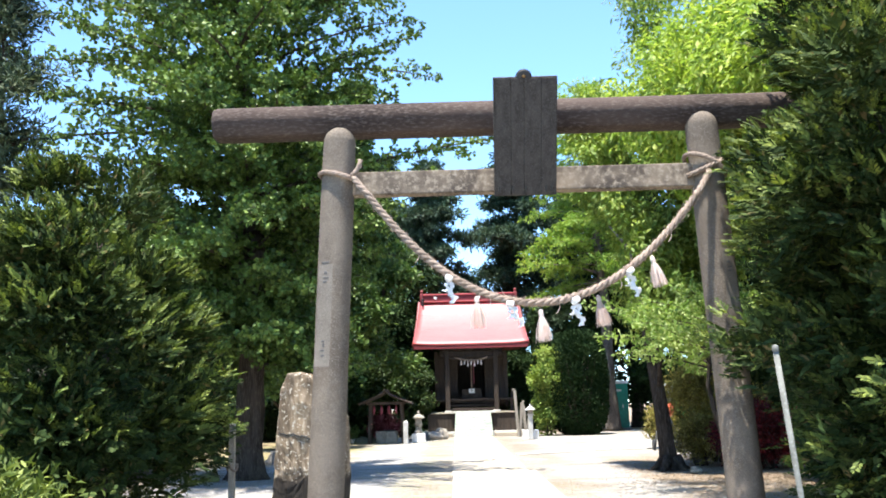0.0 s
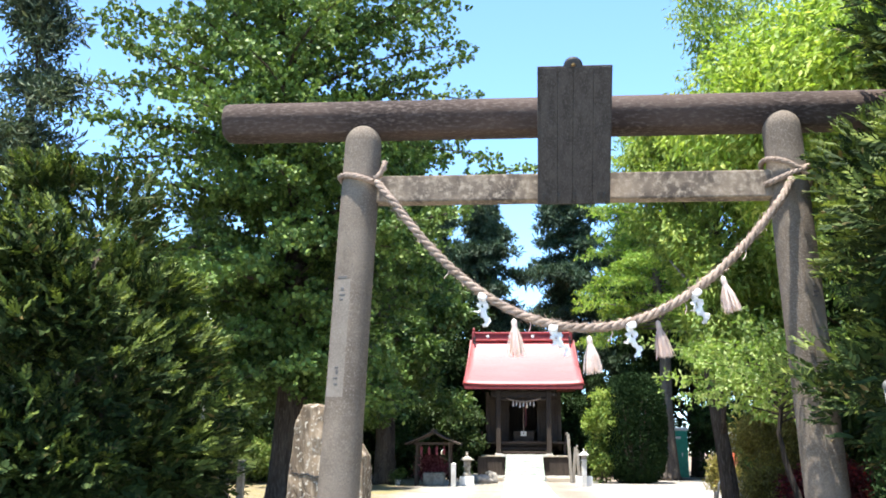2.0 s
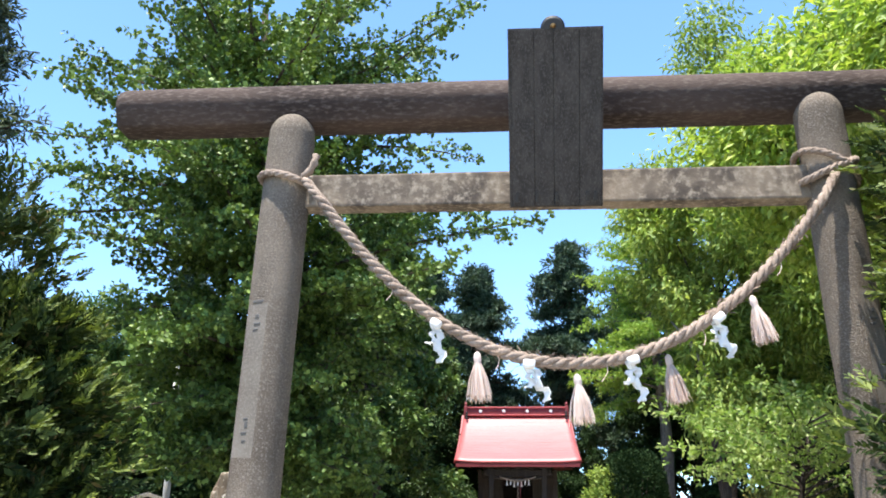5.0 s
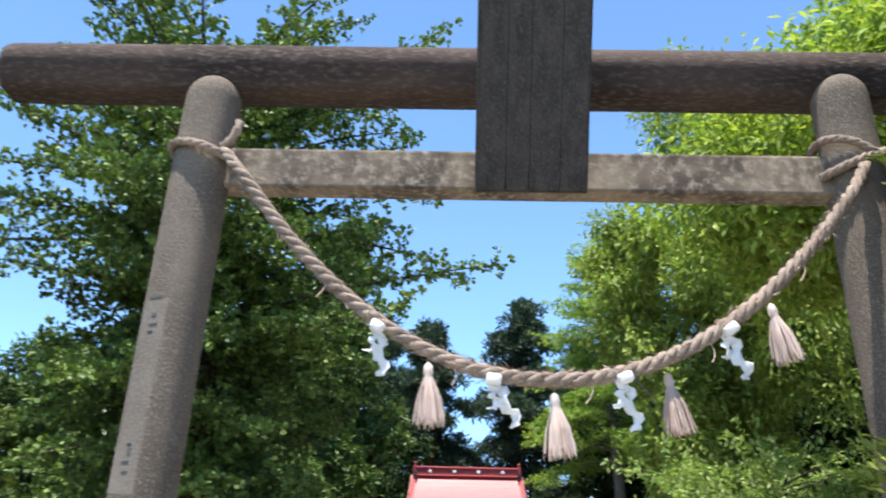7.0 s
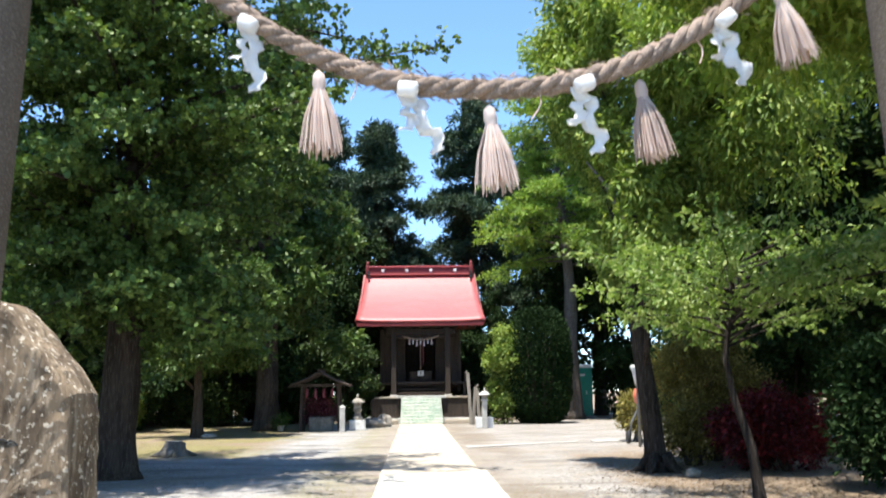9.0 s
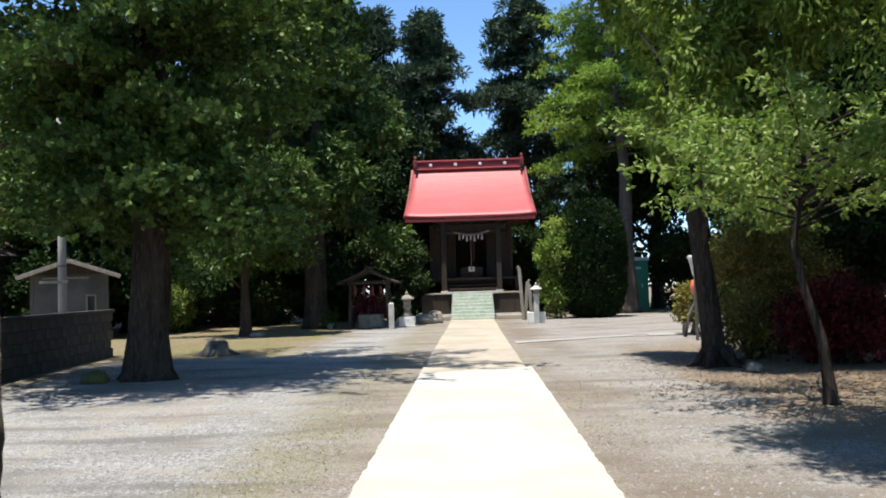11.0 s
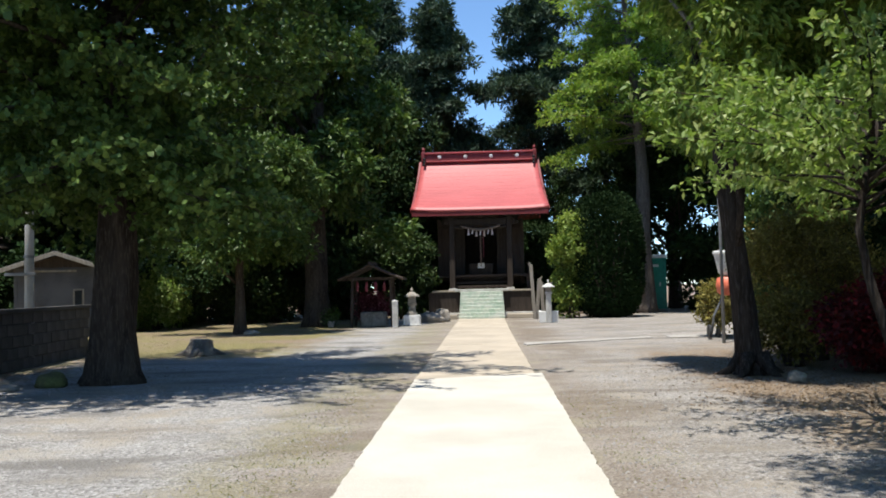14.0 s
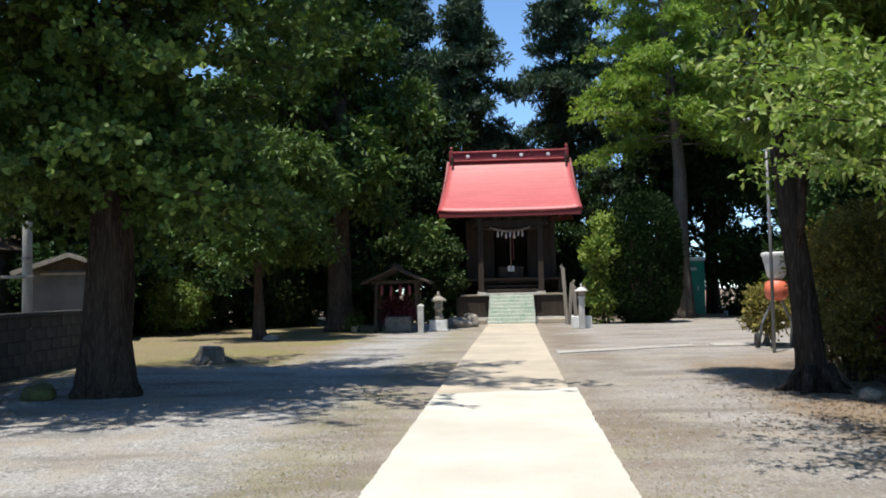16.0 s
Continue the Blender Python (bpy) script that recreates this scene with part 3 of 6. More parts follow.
def ragged_slab(name, corners, top, bottom, material, parent, rough, step=0.045, label=""):
    """A cast slab with slightly broken edges; corners run round it."""
    ring = []
    for a, b in zip(corners, corners[1:] + corners[:1]):
        a, b = Vector(a), Vector(b)
        n = max(1, int((b - a).length / step))
        for i in range(n):
            p = a.lerp(b, i / n)
            k = 0.35 * noise.noise_vector(Vector((p.x * 2.3, p.y * 2.3, 4.0))) + 0.6 * noise.noise_vector(Vector((p.x * 6.1, p.y * 6.7, 1.0))) + 0.5 * noise.noise_vector(Vector((p.x * 23.0, p.y * 23.0, 2.0)))
            ring.append((p.x + rough * k.x, p.y + rough * k.y))
    n = len(ring)
    mx, my = sum(p[0] for p in ring) / n, sum(p[1] for p in ring) / n
    verts = [(x, y, bottom) for x, y in ring] + [(x, y, top - 0.008) for x, y in ring] + [(x + 0.012 * (mx - x) / 2, y + 0.012 * (my - y) / 8, top) for x, y in ring]
    faces = [(i, (i + 1) % n, n + (i + 1) % n, n + i) for i in range(n)]
    faces += [(n + i, n + (i + 1) % n, 2 * n + (i + 1) % n, 2 * n + i) for i in range(n)]
    faces.append(tuple(range(2 * n, 3 * n)))
    return raw(name, verts, faces, material, parent, label)


approach = thing("pavement", -0.2, 0, 0, "pale concrete approach path with worn edges", "path", kind="structure")
ragged_slab("slab", [(-0.76, -2.6), (0.87, -2.6), (0.90, 11.2), (-0.78, 10.6)], 0.055, -0.05, CONCRETE, approach, 0.022, label="bright cast concrete slab")
ragged_slab("slab", [(-0.80, 10.4), (0.82, 10.4), (0.80, 17.5), (-0.80, 17.5)], 0.03, -0.05, TAN_CONCRETE, approach, 0.03, label="tan weathered concrete slab")
ragged_slab("slab", [(-0.80, 17.52), (0.80, 17.52), (0.80, 24.4), (-0.80, 24.4)], 0.032, -0.05, TAN_CONCRETE, approach, 0.03)
ragged_slab("slab", [(-0.80, 24.42), (0.80, 24.42), (0.82, 31.45), (-0.82, 31.45)], 0.031, -0.05, TAN_CONCRETE, approach, 0.03)
kerb = thing("kerb", 2.1, 18.2, 0, "flat strip of pale concrete set in the gravel", "kerb", kind="structure")
ragged_slab("strip", [(-1.35, -0.85), (1.5, 0.75), (1.5, 1.15), (-1.35, -0.1)], 0.02, -0.05, WORN_CONCRETE, kerb, 0.09)
apron = thing("apron", 4.9, 19.2, 0, "small worn patch of pale concrete paving", "paving", kind="structure")
ragged_slab("strip", [(-0.9, -0.4), (0.9, -0.3), (0.9, 0.5), (-0.9, 0.4)], 0.02, -0.05, WORN_CONCRETE, apron, 0.09)

# ---- torii gate ----
TY = -0.9
torii = thing("torii_gate", -0.29, TY, 0, "weathered grey stone shrine gate with round beams", "gate")
for sx, base, top in ((-1, -1.62, -1.455), (1, 1.60, 1.44)):
    H = 3.69 if sx < 0 else 3.74
    pts, rad = [], []
    for z in [(H - 0.14) * i / 18 for i in range(19)] + [H - 0.13 + 0.13 * math.sin(0.5 * math.pi * i / 9) for i in range(10)]:
        pts.append((base + (top - base) * z / H, 0, z - 0.02))
        r = 0.140 - 0.012 * z / H
        if z > H - 0.13:
            r *= math.sqrt(max(0.02, 1 - ((z - H + 0.13) / 0.13) ** 2))
        rad.append(r)
    shaft = tube(pts, rad, 56, 0.03, 3.0 * sx)
    # a flat strip with cut marks is dressed into the outer front of the shaft
    fa = math.radians(-90 + 30 * sx)
    fn, flat = Vector((math.cos(fa), math.sin(fa), 0)), 0.134 * math.cos(radians(34))
    cut = set()
    for v in shaft.verts:
        if 1.70 < v.co.z < 2.64:
            axis = Vector((base + (top - base) * v.co.z / H, 0, v.co.z))
            over = (v.co - axis).dot(fn) - flat
            if over > -1e-4:
                v.co -= fn * max(over, 0)
                cut.add(v)
    pillar = part("pillar", shaft, GRANITE, torii, "", True)
    pillar.data.materials.append(FACET)
    lean = math.degrees(math.atan2(top - base, H))
    for poly in pillar.data.polygons:
        c = poly.center
        axis = Vector((base + (top - base) * c.z / H, 0, c.z))
        if 1.72 < c.z < 2.62 and (c - axis).dot(fn) > flat - 0.002 and (c - axis).normalized().dot(fn) > 0.84:
            poly.material_index, poly.use_smooth = 1, False
    # carved strokes drawn as thin dark bars, the colour of the shade inside them
    for k, (z, w, h) in enumerate(((2.56, 0.075, 0.016), (2.48, 0.03, 0.02), (2.44, 0.05, 0.012), (2.41, 0.035, 0.012), (1.95, 0.03, 0.012), (1.92, 0.02, 0.03), (1.88, 0.04, 0.012), (1.84, 0.03, 0.012))):
        xc = base + (top - base) * z / H
        m = Matrix.Translation((xc + fn.x * flat, fn.y * flat, z)) @ pose(0, 0, 0, 0, lean, 30 * sx) @ Matrix.Translation((0.005 * (k % 3 - 1), 0, 0))
        part("cut_mark", box(w, 0.006, h, bevel=0.002, m=m, segments=1), CUT_SHADE, pillar)
# the round top beam, flattened underneath
prof = [(0.145 * math.cos(a), 0.145 * math.sin(a)) for a in (math.pi * i / 14 for i in range(15))]
prof += [(-0.135, -0.03), (-0.10, -0.105), (-0.08, -0.125), (0.08, -0.125), (0.10, -0.105), (0.135, -0.03)]
verts, faces = [], []
N, M = 44, len(prof)
for i in range(N + 1):
    x = -2.485 + 4.99 * i / N
    end = min(i, N - i)
    k = {0: 0.93, 1: 0.99}.get(end, 1.0)
    xx = x + (-0.085 * (1 if i < N / 2 else -1) if end == 1 else 0)
    for j, (py, pz) in enumerate(prof):
        w = 0.006 * noise.noise(Vector((x * 3, py * 9, pz * 9)))
        verts.append((xx, 0.07 + py * (k + w), 3.735 + pz * (k + w)))
for i in range(N):
    for j in range(M):
        faces.append((i * M + j, i * M + (j + 1) % M, (i + 1) * M + (j + 1) % M, (i + 1) * M + j))
faces += [tuple(range(M))[::-1], tuple(N * M + j for j in range(M))]
raw("top_beam", verts, faces, BEAM_STONE, torii, "dark lichened round stone beam", True)
part("tie_beam", box(2.88, 0.13, 0.19, (0.0, 0.02, 3.195), 0.012, 2, wobble=0.006), TIE_STONE, torii, "squared pale stone tie beam")
tilt = pose(0, -0.365, 3.44, 27)
plaque = part("plaque", box(0.48, 0.035, 0.91, bevel=0.004, m=tilt), OLD_WOOD, torii, "dark weathered wooden name board with faded face")
for k, w in enumerate((0.115, 0.10, 0.13, 0.11)):
    x = -0.225 + sum((0.115, 0.10, 0.13, 0.11)[:k]) + w / 2
    part("board", box(w - 0.0015, 0.012, 0.892, bevel=0.003, m=tilt @ Matrix.Translation((x, -0.022, 0))), OLD_WOOD, plaque)
for x in (-0.14, 0.14):
    part("support", box(0.05, 0.36, 0.05, (x, -0.23, 3.60), 0.006), OLD_WOOD, torii, "dark wooden arm behind the name board")
    part("support", box(0.05, 0.10, 0.05, (x, -0.09, 3.19), 0.006), OLD_WOOD, torii)
for x in (-0.2, -0.1, 0.0, 0.16, 0.2):
    part("bracket", box(0.018, 0.012, 0.05, bevel=0.003, m=tilt @ Matrix.Translation((x, -0.032, -0.40))), BLACK, plaque)
badge = lathe([(0.0, 0), (0.058, 0.0), (0.062, 0.006), (0.05, 0.016), (0.02, 0.02), (0.0, 0.02)], 20)
bmesh.ops.rotate(badge, verts=badge.verts, cent=(0, 0, 0), matrix=Matrix.Rotation(radians(90), 3, "X"))
bmesh.ops.transform(badge, matrix=tilt @ Matrix.Translation((-0.012, -0.005, 0.452)), verts=badge.verts)
crest = part("crest", badge, BLACK, plaque, "small dark fan-shaped metal crest")
part("stud", lathe([(0.0, -0.012), (0.014, -0.006), (0.014, 0.006), (0.0, 0.012)], 10, tuple(tilt @ Vector((-0.012, -0.03, 0.462)))), BRASS, crest)

# ---- sacred straw rope ----
X0 = -0.25


def rope_spot(x):
    k = 0.56 if x < X0 else 0.51
    return Vector((x, -1.29 + 0.13 * abs(x - X0), 2.17 + k * (x - X0) ** 2))


rope = thing("straw_rope", X0, -1.29, 2.17, "thick twisted straw rope with tassels and paper streamers", "rope")
origin = Vector((X0, -1.29, 2.17))
line = [Vector((-1.625, TY - 0.16, 3.21))] + [rope_spot(-1.52 + 2.57 * i / 60) for i in range(61)] + [Vector((1.15, TY - 0.16, 3.19))]
dense = []
for a, b in zip(line, line[1:]):
    dense += [a.lerp(b, i / 4) for i in range(4)]
dense.append(line[-1])


def twist(points, thick, strand, pitch, start=0.0):
    """Three strands laid round a line, joined into one mesh."""
    bm = bmesh.new()
    dist = [0.0]
    for a, b in zip(points, points[1:]):
        dist.append(dist[-1] + (b - a).length)
    for s in range(3):
        path = []
        for i, p in enumerate(points):
            d = (points[min(i + 1, len(points) - 1)] - points[max(i - 1, 0)]).normalized()
            u = d.cross(Vector((0, 1, 0))).normalized()
            v = d.cross(u)
            a = 2 * math.pi * (dist[i] / pitch + s / 3) + start
            path.append(p - origin + (u * math.cos(a) + v * math.sin(a)) * thick)
        t = tube(path, [strand * (1 + 0.12 * noise.noise(q * 9)) for q in path], 8)
        me = bpy.data.meshes.new("strand")
        t.to_mesh(me)
        t.free()
        bm.from_mesh(me)
        bpy.data.meshes.remove(me)
    return bm


part("rope", twist(dense, 0.0142, 0.0165, -0.175), STRAW, rope, "", True)


def loop_points(cx, z, r, drop, turns=1.0, start=0.0, squeeze=1.0):
    return [Vector((cx + r * math.cos(a), TY + squeeze * r * math.sin(a), z + drop * math.cos(a - 0.3))) for a in (start + 2 * math.pi * turns * i / 40 for i in range(41))]


part("knot", twist(loop_points(-1.755, 3.24, 0.152, -0.04), 0.010, 0.0125, -0.12), STRAW, rope, "rope wound round the stone shaft", True)
part("knot", twist(loop_points(1.157, 3.25, 0.152, 0.07), 0.010, 0.0125, -0.12), STRAW, rope, "rope wound round the stone shaft", True)
part("knot", twist(loop_points(1.157, 3.265, 0.154, -0.085), 0.009, 0.011, -0.12), STRAW, rope, "", True)


part("rope_end", twist([Vector((-1.64, TY - 0.155, 3.23)), Vector((-1.605, TY - 0.16, 3.26)), Vector((-1.58, TY - 0.165, 3.305)), Vector((-1.568, TY - 0.165, 3.355))], 0.012, 0.014, -0.12), STRAW, rope, "frayed upturned rope end", True)


def straw_tassel(x, dz, sway, seed, parent, at=None, scale=1.0, out=0.0):
    """A bound bunch of straws flaring downward."""
    rng = random.Random(seed)
    p = at or (rope_spot(x) - origin + Vector((0, out, -0.03 + dz)))
    head = lathe([(0.004, 0.0), (0.016, -0.012), (0.019, -0.04), (0.015, -0.055), (0.021, -0.075), (0.024, -0.10), (0.012, -0.12)], 12, (0, 0, 0))
    verts, faces = [], []
    bmesh.ops.transform(head, matrix=Matrix.Translation(p) @ Matrix.Rotation(sway, 4, "Y") @ Matrix.Scale(scale, 4), verts=head.verts)
    t = part("tassel", head, PALE_STRAW, parent, "pale bound straw tassel", True)
    for k in range(170):
        a, r = rng.random() * 6.283, math.sqrt(rng.random())
        a0 = Vector((0.014 * r * math.cos(a), 0.014 * r * math.sin(a), -0.05))
        ln = 0.20 + 0.045 * rng.random()
        b0 = Vector(((0.055 + 0.012 * rng.random()) * r * math.cos(a), 0.055 * r * math.sin(a), -ln))
        mid = a0.lerp(b0, 0.5) * 1.0 + Vector((0.008 * math.cos(a) * r, 0.008 * math.sin(a) * r, 0))
        rot = Matrix.Translation(p) @ Matrix.Rotation(sway, 4, "Y") @ Matrix.Scale(scale, 4)
        w = Vector((math.sin(a), -math.cos(a), 0)) * 0.0016
        q = Vector((math.cos(a), math.sin(a), 0)) * 0.0014
        i = len(verts)
        for c in (a0, mid, b0):
            verts += [rot @ (c + w), rot @ (c - w), rot @ (c + q)]
        for lv in (0, 3):
            for e in range(3):
                faces.append((i + lv + e, i + lv + (e + 1) % 3, i + lv + 3 + (e + 1) % 3, i + lv + 3 + e))
    tagged(raw("straw_fringe", verts, faces, PALE_STRAW, t), kind="stuff")
    return t


for x, dz, sway, seed, out in ((-0.70, -0.02, -0.06, 1, -0.03), (-0.235, -0.02, -0.10, 2, -0.01), (0.205, -0.02, -0.16, 3, 0.03), (0.625, -0.02, -0.22, 4, -0.02)):
    straw_tassel(x, dz, sway, seed, rope, out=out)


def streamer(x, lean, seed, parent, size=1.0):
    """A crumpled white paper strip tied to the rope, with a shorter fold beside it and a wrap over the strands."""
    p = rope_spot(x) - origin
    wrap = box(0.066, 0.05, 0.05, bevel=0.018, segments=3, wobble=0.04)
    bmesh.ops.transform(wrap, matrix=Matrix.Translation(p + Vector((0, -0.014, -0.014))) @ Matrix.Rotation(-0.9 * (x - X0), 4, "Y"), verts=wrap.verts)
    first = part("paper_streamer", wrap, PAPER, parent, "crumpled white paper streamer", True)
    for k, (ln, wd, more) in enumerate(((0.25, 0.055, 0.0), (0.15, 0.05, 0.5))):
        bm = box(wd, 0.0016, ln, (0, 0, -ln / 2), 0.0)
        bmesh.ops.subdivide_edges(bm, edges=[e for e in bm.edges if abs((e.verts[0].co - e.verts[1].co).z) > 0.01], cuts=14, use_grid_fill=True)
        bmesh.ops.subdivide_edges(bm, edges=[e for e in bm.edges if abs((e.verts[0].co - e.verts[1].co).x) > 0.01], cuts=3, use_grid_fill=True)
        for v in bm.verts:
            f = -v.co.z / ln
            a = 0.7 * math.sin(3.2 * f + seed + k)
            zig = 0.013 * (1 if int(f * 4.5) % 2 else -1)
            w = noise.noise_vector(Vector((v.co.x * 40, v.co.z * 26, seed + 5 * k)))
            v.co = Vector((v.co.x * math.cos(a) + zig + 0.012 * w.x, v.co.y + v.co.x * math.sin(a) + 0.014 * w.y, v.co.z + 0.010 * w.z))
        rot = Matrix.Translation(p + Vector((0.01 * k, -0.02, -0.02))) @ Matrix.Rotation(lean + more, 4, "Y") @ Matrix.Scale(size, 4)
        bmesh.ops.transform(bm, matrix=rot, verts=bm.verts)
        part("fold", bm, PAPER, first, "", True)


for x, lean, seed in ((-0.90, -0.15, 1.0), (-0.46, -0.5, 2.0), (0.02, -0.3, 3.0), (0.44, -0.35, 4.0)):
    streamer(x, lean, seed, rope, 0.8)
for k, x in enumerate((-1.13, -0.62, -0.1, 0.36, 0.78)):
    p = rope_spot(x) - origin
    part("loose_straw", tube(curve_points(p, p + Vector((-0.02 + 0.03 * (k % 2), -0.03, -0.10)), (0.02, 0, 0), 5), [0.0022] * 5, 5), PALE_STRAW, rope)

# frayed fibres standing off the rope
fib = np.random.default_rng(5)
spots, ways = [], []
for k in range(1000):
    x = -1.5 + 2.55 * fib.random()
    u = unit(fib.normal(size=3))
    along = unit(np.array(rope_spot(x + 0.02) - rope_spot(x)))
    u = unit(u - along * u.dot(along))
    spots.append(np.array(rope_spot(x) - origin) + 0.029 * u)
    ways.append(along * (1.0 if fib.random() < 0.5 else -1.0) + 0.55 * u + 0.2 * fib.normal(size=3))
ln = 0.016 + 0.034 * fib.random(1000) ** 2
tagged(leaf_mesh("fibre", np.array(spots), np.array(ways), unit(fib.normal(size=(1000, 3))), ln, np.full(1000, 0.0024), STRAW, rope), kind="stuff")

# ---- standing stone ----
from mathutils.bvhtree import BVHTree

stone = thing("stone_monument", -2.19, 0.42, 0, "rough upright stone slab with pale lichen and a crack", "monument", turn=-6)
outline = [(-0.46, 0.0), (-0.47, 0.5), (-0.43, 1.1), (-0.36, 1.62), (-0.27, 1.79), (-0.10, 1.80), (0.0, 1.775), (0.20, 1.63), (0.36, 1.50), (0.455, 1.40), (0.475, 1.30), (0.478, 1.0), (0.46, 0.5), (0.47, 0.0)]
edge = []
for (xa, za), (xb, zb) in zip(outline, outline[1:]):
    n = max(2, int(math.hypot(xb - xa, zb - za) / 0.05))
    edge += [(xa + (xb - xa) * i / n, za + (zb - za) * i / n) for i in range(n)]
edge += [(0.47 - 0.94 * i / 14, -0.06) for i in range(15)]
bm = bmesh.new()
loops = []
for dy, k in ((-0.166, 0.02), (-0.166, 0.2), (-0.166, 0.38), (-0.166, 0.55), (-0.165, 0.7), (-0.163, 0.85), (-0.163, 0.93), (-0.161, 0.965), (-0.155, 0.985), (-0.10, 0.996), (-0.04, 1.0), (0.05, 1.0), (0.11, 0.98), (0.15, 0.9)):
    loops.append([bm.verts.new((x * k * 0.70, dy, 0.87 + (z - 0.9) * k)) for x, z in edge])
for a, b in zip(loops, loops[1:]):
    for i in range(len(a)):
        j = (i + 1) % len(a)
        bm.faces.new((a[i], b[i], b[j], a[j]))
bm.faces.new(loops[0])
bm.faces.new(loops[-1][::-1])
bmesh.ops.recalc_face_normals(bm, faces=bm.faces[:])
for v in bm.verts:
    v.co += 0.014 * noise.noise_vector(v.co * 2.5) + 0.013 * noise.noise_vector(v.co * 8.0) + 0.007 * noise.noise_vector(v.co * 23.0)
skin = BVHTree.FromBMesh(bm)
part("slab_body", bm, SLAB_STONE, stone)
crack = []
for i in range(25):
    x, z = -0.265 + 0.375 * i / 24, 1.225 - 0.07 * (i / 24) ** 2 + 0.005 * math.sin(0.9 * i) + 0.004 * math.sin(2.3 * i)
    crack.append(skin.ray_cast(Vector((x, -1, z)), Vector((0, 1, 0)))[0])
part("crack", tube(crack, [0.003 + 0.006 * math.sin(math.pi * i / 24) for i in range(25)], 6, 0.3, 2), BLACK, stone, "dark open crack")

# ---- poles beside the gate ----
pole = thing("steel_pole", 1.02, -2.95, 0, "thin leaning grey steel pole with a rounded cap", "pole")
part("shaft", tube([(0, 0, -0.02), (-0.075, 0, 0.85), (-0.16, -0.03, 1.70)], [0.0155, 0.0155, 0.0155], 12), POLE_PAINT, pole, "", True)
part("cap", lathe([(0.0, 0.02), (0.012, 0.016), (0.0185, 0.004), (0.0185, -0.014), (0.016, -0.018)][::-1], 12, (-0.16, -0.03, 1.705)), POLE_PAINT, pole, "", True)
stake = thing("wooden_stake", -2.93, 0.5, 0, "weathered square wooden stake with a rope tie", "stake")
part("post", box(0.055, 0.055, 1.34, (0, 0, 0.65), 0.006, 2, wobble=0.006), STAKE_WOOD, stake)
part("tie", tube([Vector((0.045 * math.cos(a), 0.045 * math.sin(a), 0.93 + 0.03 * math.sin(2 * a))) for a in (2 * math.pi * i / 16 for i in range(17))], [0.012] * 17, 6), STRAW, stake, "frayed rope tie")


# ---- shrine hall ----
SX, SY = -0.18, 31.4
steps = thing("stone_steps", SX, SY, 0, "pale green tinted stone steps with white edges", "steps")
for k in range(8):
    part("step", box(1.66 - 0.012 * k, 1.22 - 0.135 * k, 0.125, (0, 0.6 + 0.0675 * k, 0.0625 + 0.125 * k), 0.018), GREEN_STEP, steps)
part("landing", box(2.0, 0.5, 0.09, (0, 1.42, 1.045), 0.015), LANTERN_STONE, steps, "pale stone landing slab")
base = thing("stone_platform", SX, SY + 1.25, 0, "dark plastered shrine platform on a pale stone plinth", "platform", kind="structure")
part("plinth", box(4.5, 5.0, 0.22, (0, 2.4, 0.11), 0.02), LANTERN_STONE, base)
for s in (-1, 1):
    part("plinth", box(1.35, 0.55, 0.16, (1.6 * s, -0.4, 0.08), 0.02), TAN_CONCRETE, base, "tan concrete ledge")
part("body", box(4.0, 4.8, 0.78, (0, 2.45, 0.60), 0.015), DARK_WOOD, base)
part("rim", box(3.7, 4.9, 0.06, (0, 2.45, 1.02), 0.012), TAN_CONCRETE, base)

hall = thing("shrine_hall", SX, SY + 1.5, 1.05, "small dark timber shrine hall with a curved red metal roof", "shrine")


def roof_height(f):
    """Curved slope from the eave (0) to the ridge (1)."""
    return 3.05 + 2.25 * (0.80 * f + 0.20 * f * f * f) + 0.02 * (1 - f) ** 6


def roof_sheet(sign):
    verts, faces = [], []
    n, m, depth = 14, 20, 2.75
    for lay in (0.0, -0.09):
        for i in range(n + 1):
            f = i / n
            half = 2.62 - 0.26 * f ** 0.7 - 0.02 * math.sin(math.pi * f)
            y = 2.75 + sign * depth * (1 - f)
            for j in range(m + 1):
                u = -1 + 2 * j / m
                z = roof_height(f) + 0.07 * abs(u) ** 5 * (1 - f)
                verts.append((half * u, y, z + lay))
    k = (n + 1) * (m + 1)
    for i in range(n):
        for j in range(m):
            a, b, c, d = i * (m + 1) + j, i * (m + 1) + j + 1, (i + 1) * (m + 1) + j + 1, (i + 1) * (m + 1) + j
            faces += [(a, b, c, d), (k + d, k + c, k + b, k + a)]
    for j in range(m):
        faces.append((j + 1, j, k + j, k + j + 1))
    for i in range(n):
        for e in (0, m):
            a, b = i * (m + 1) + e, (i + 1) * (m + 1) + e
            faces.append((a, b, k + b, k + a))
    if sign > 0:
        faces = [f[::-1] for f in faces]
    return verts, faces


front = raw("roof", *roof_sheet(-1), RED_METAL, hall, "curved red painted metal roof slope", True)
raw("roof", *roof_sheet(1), RED_METAL, hall, "", True)
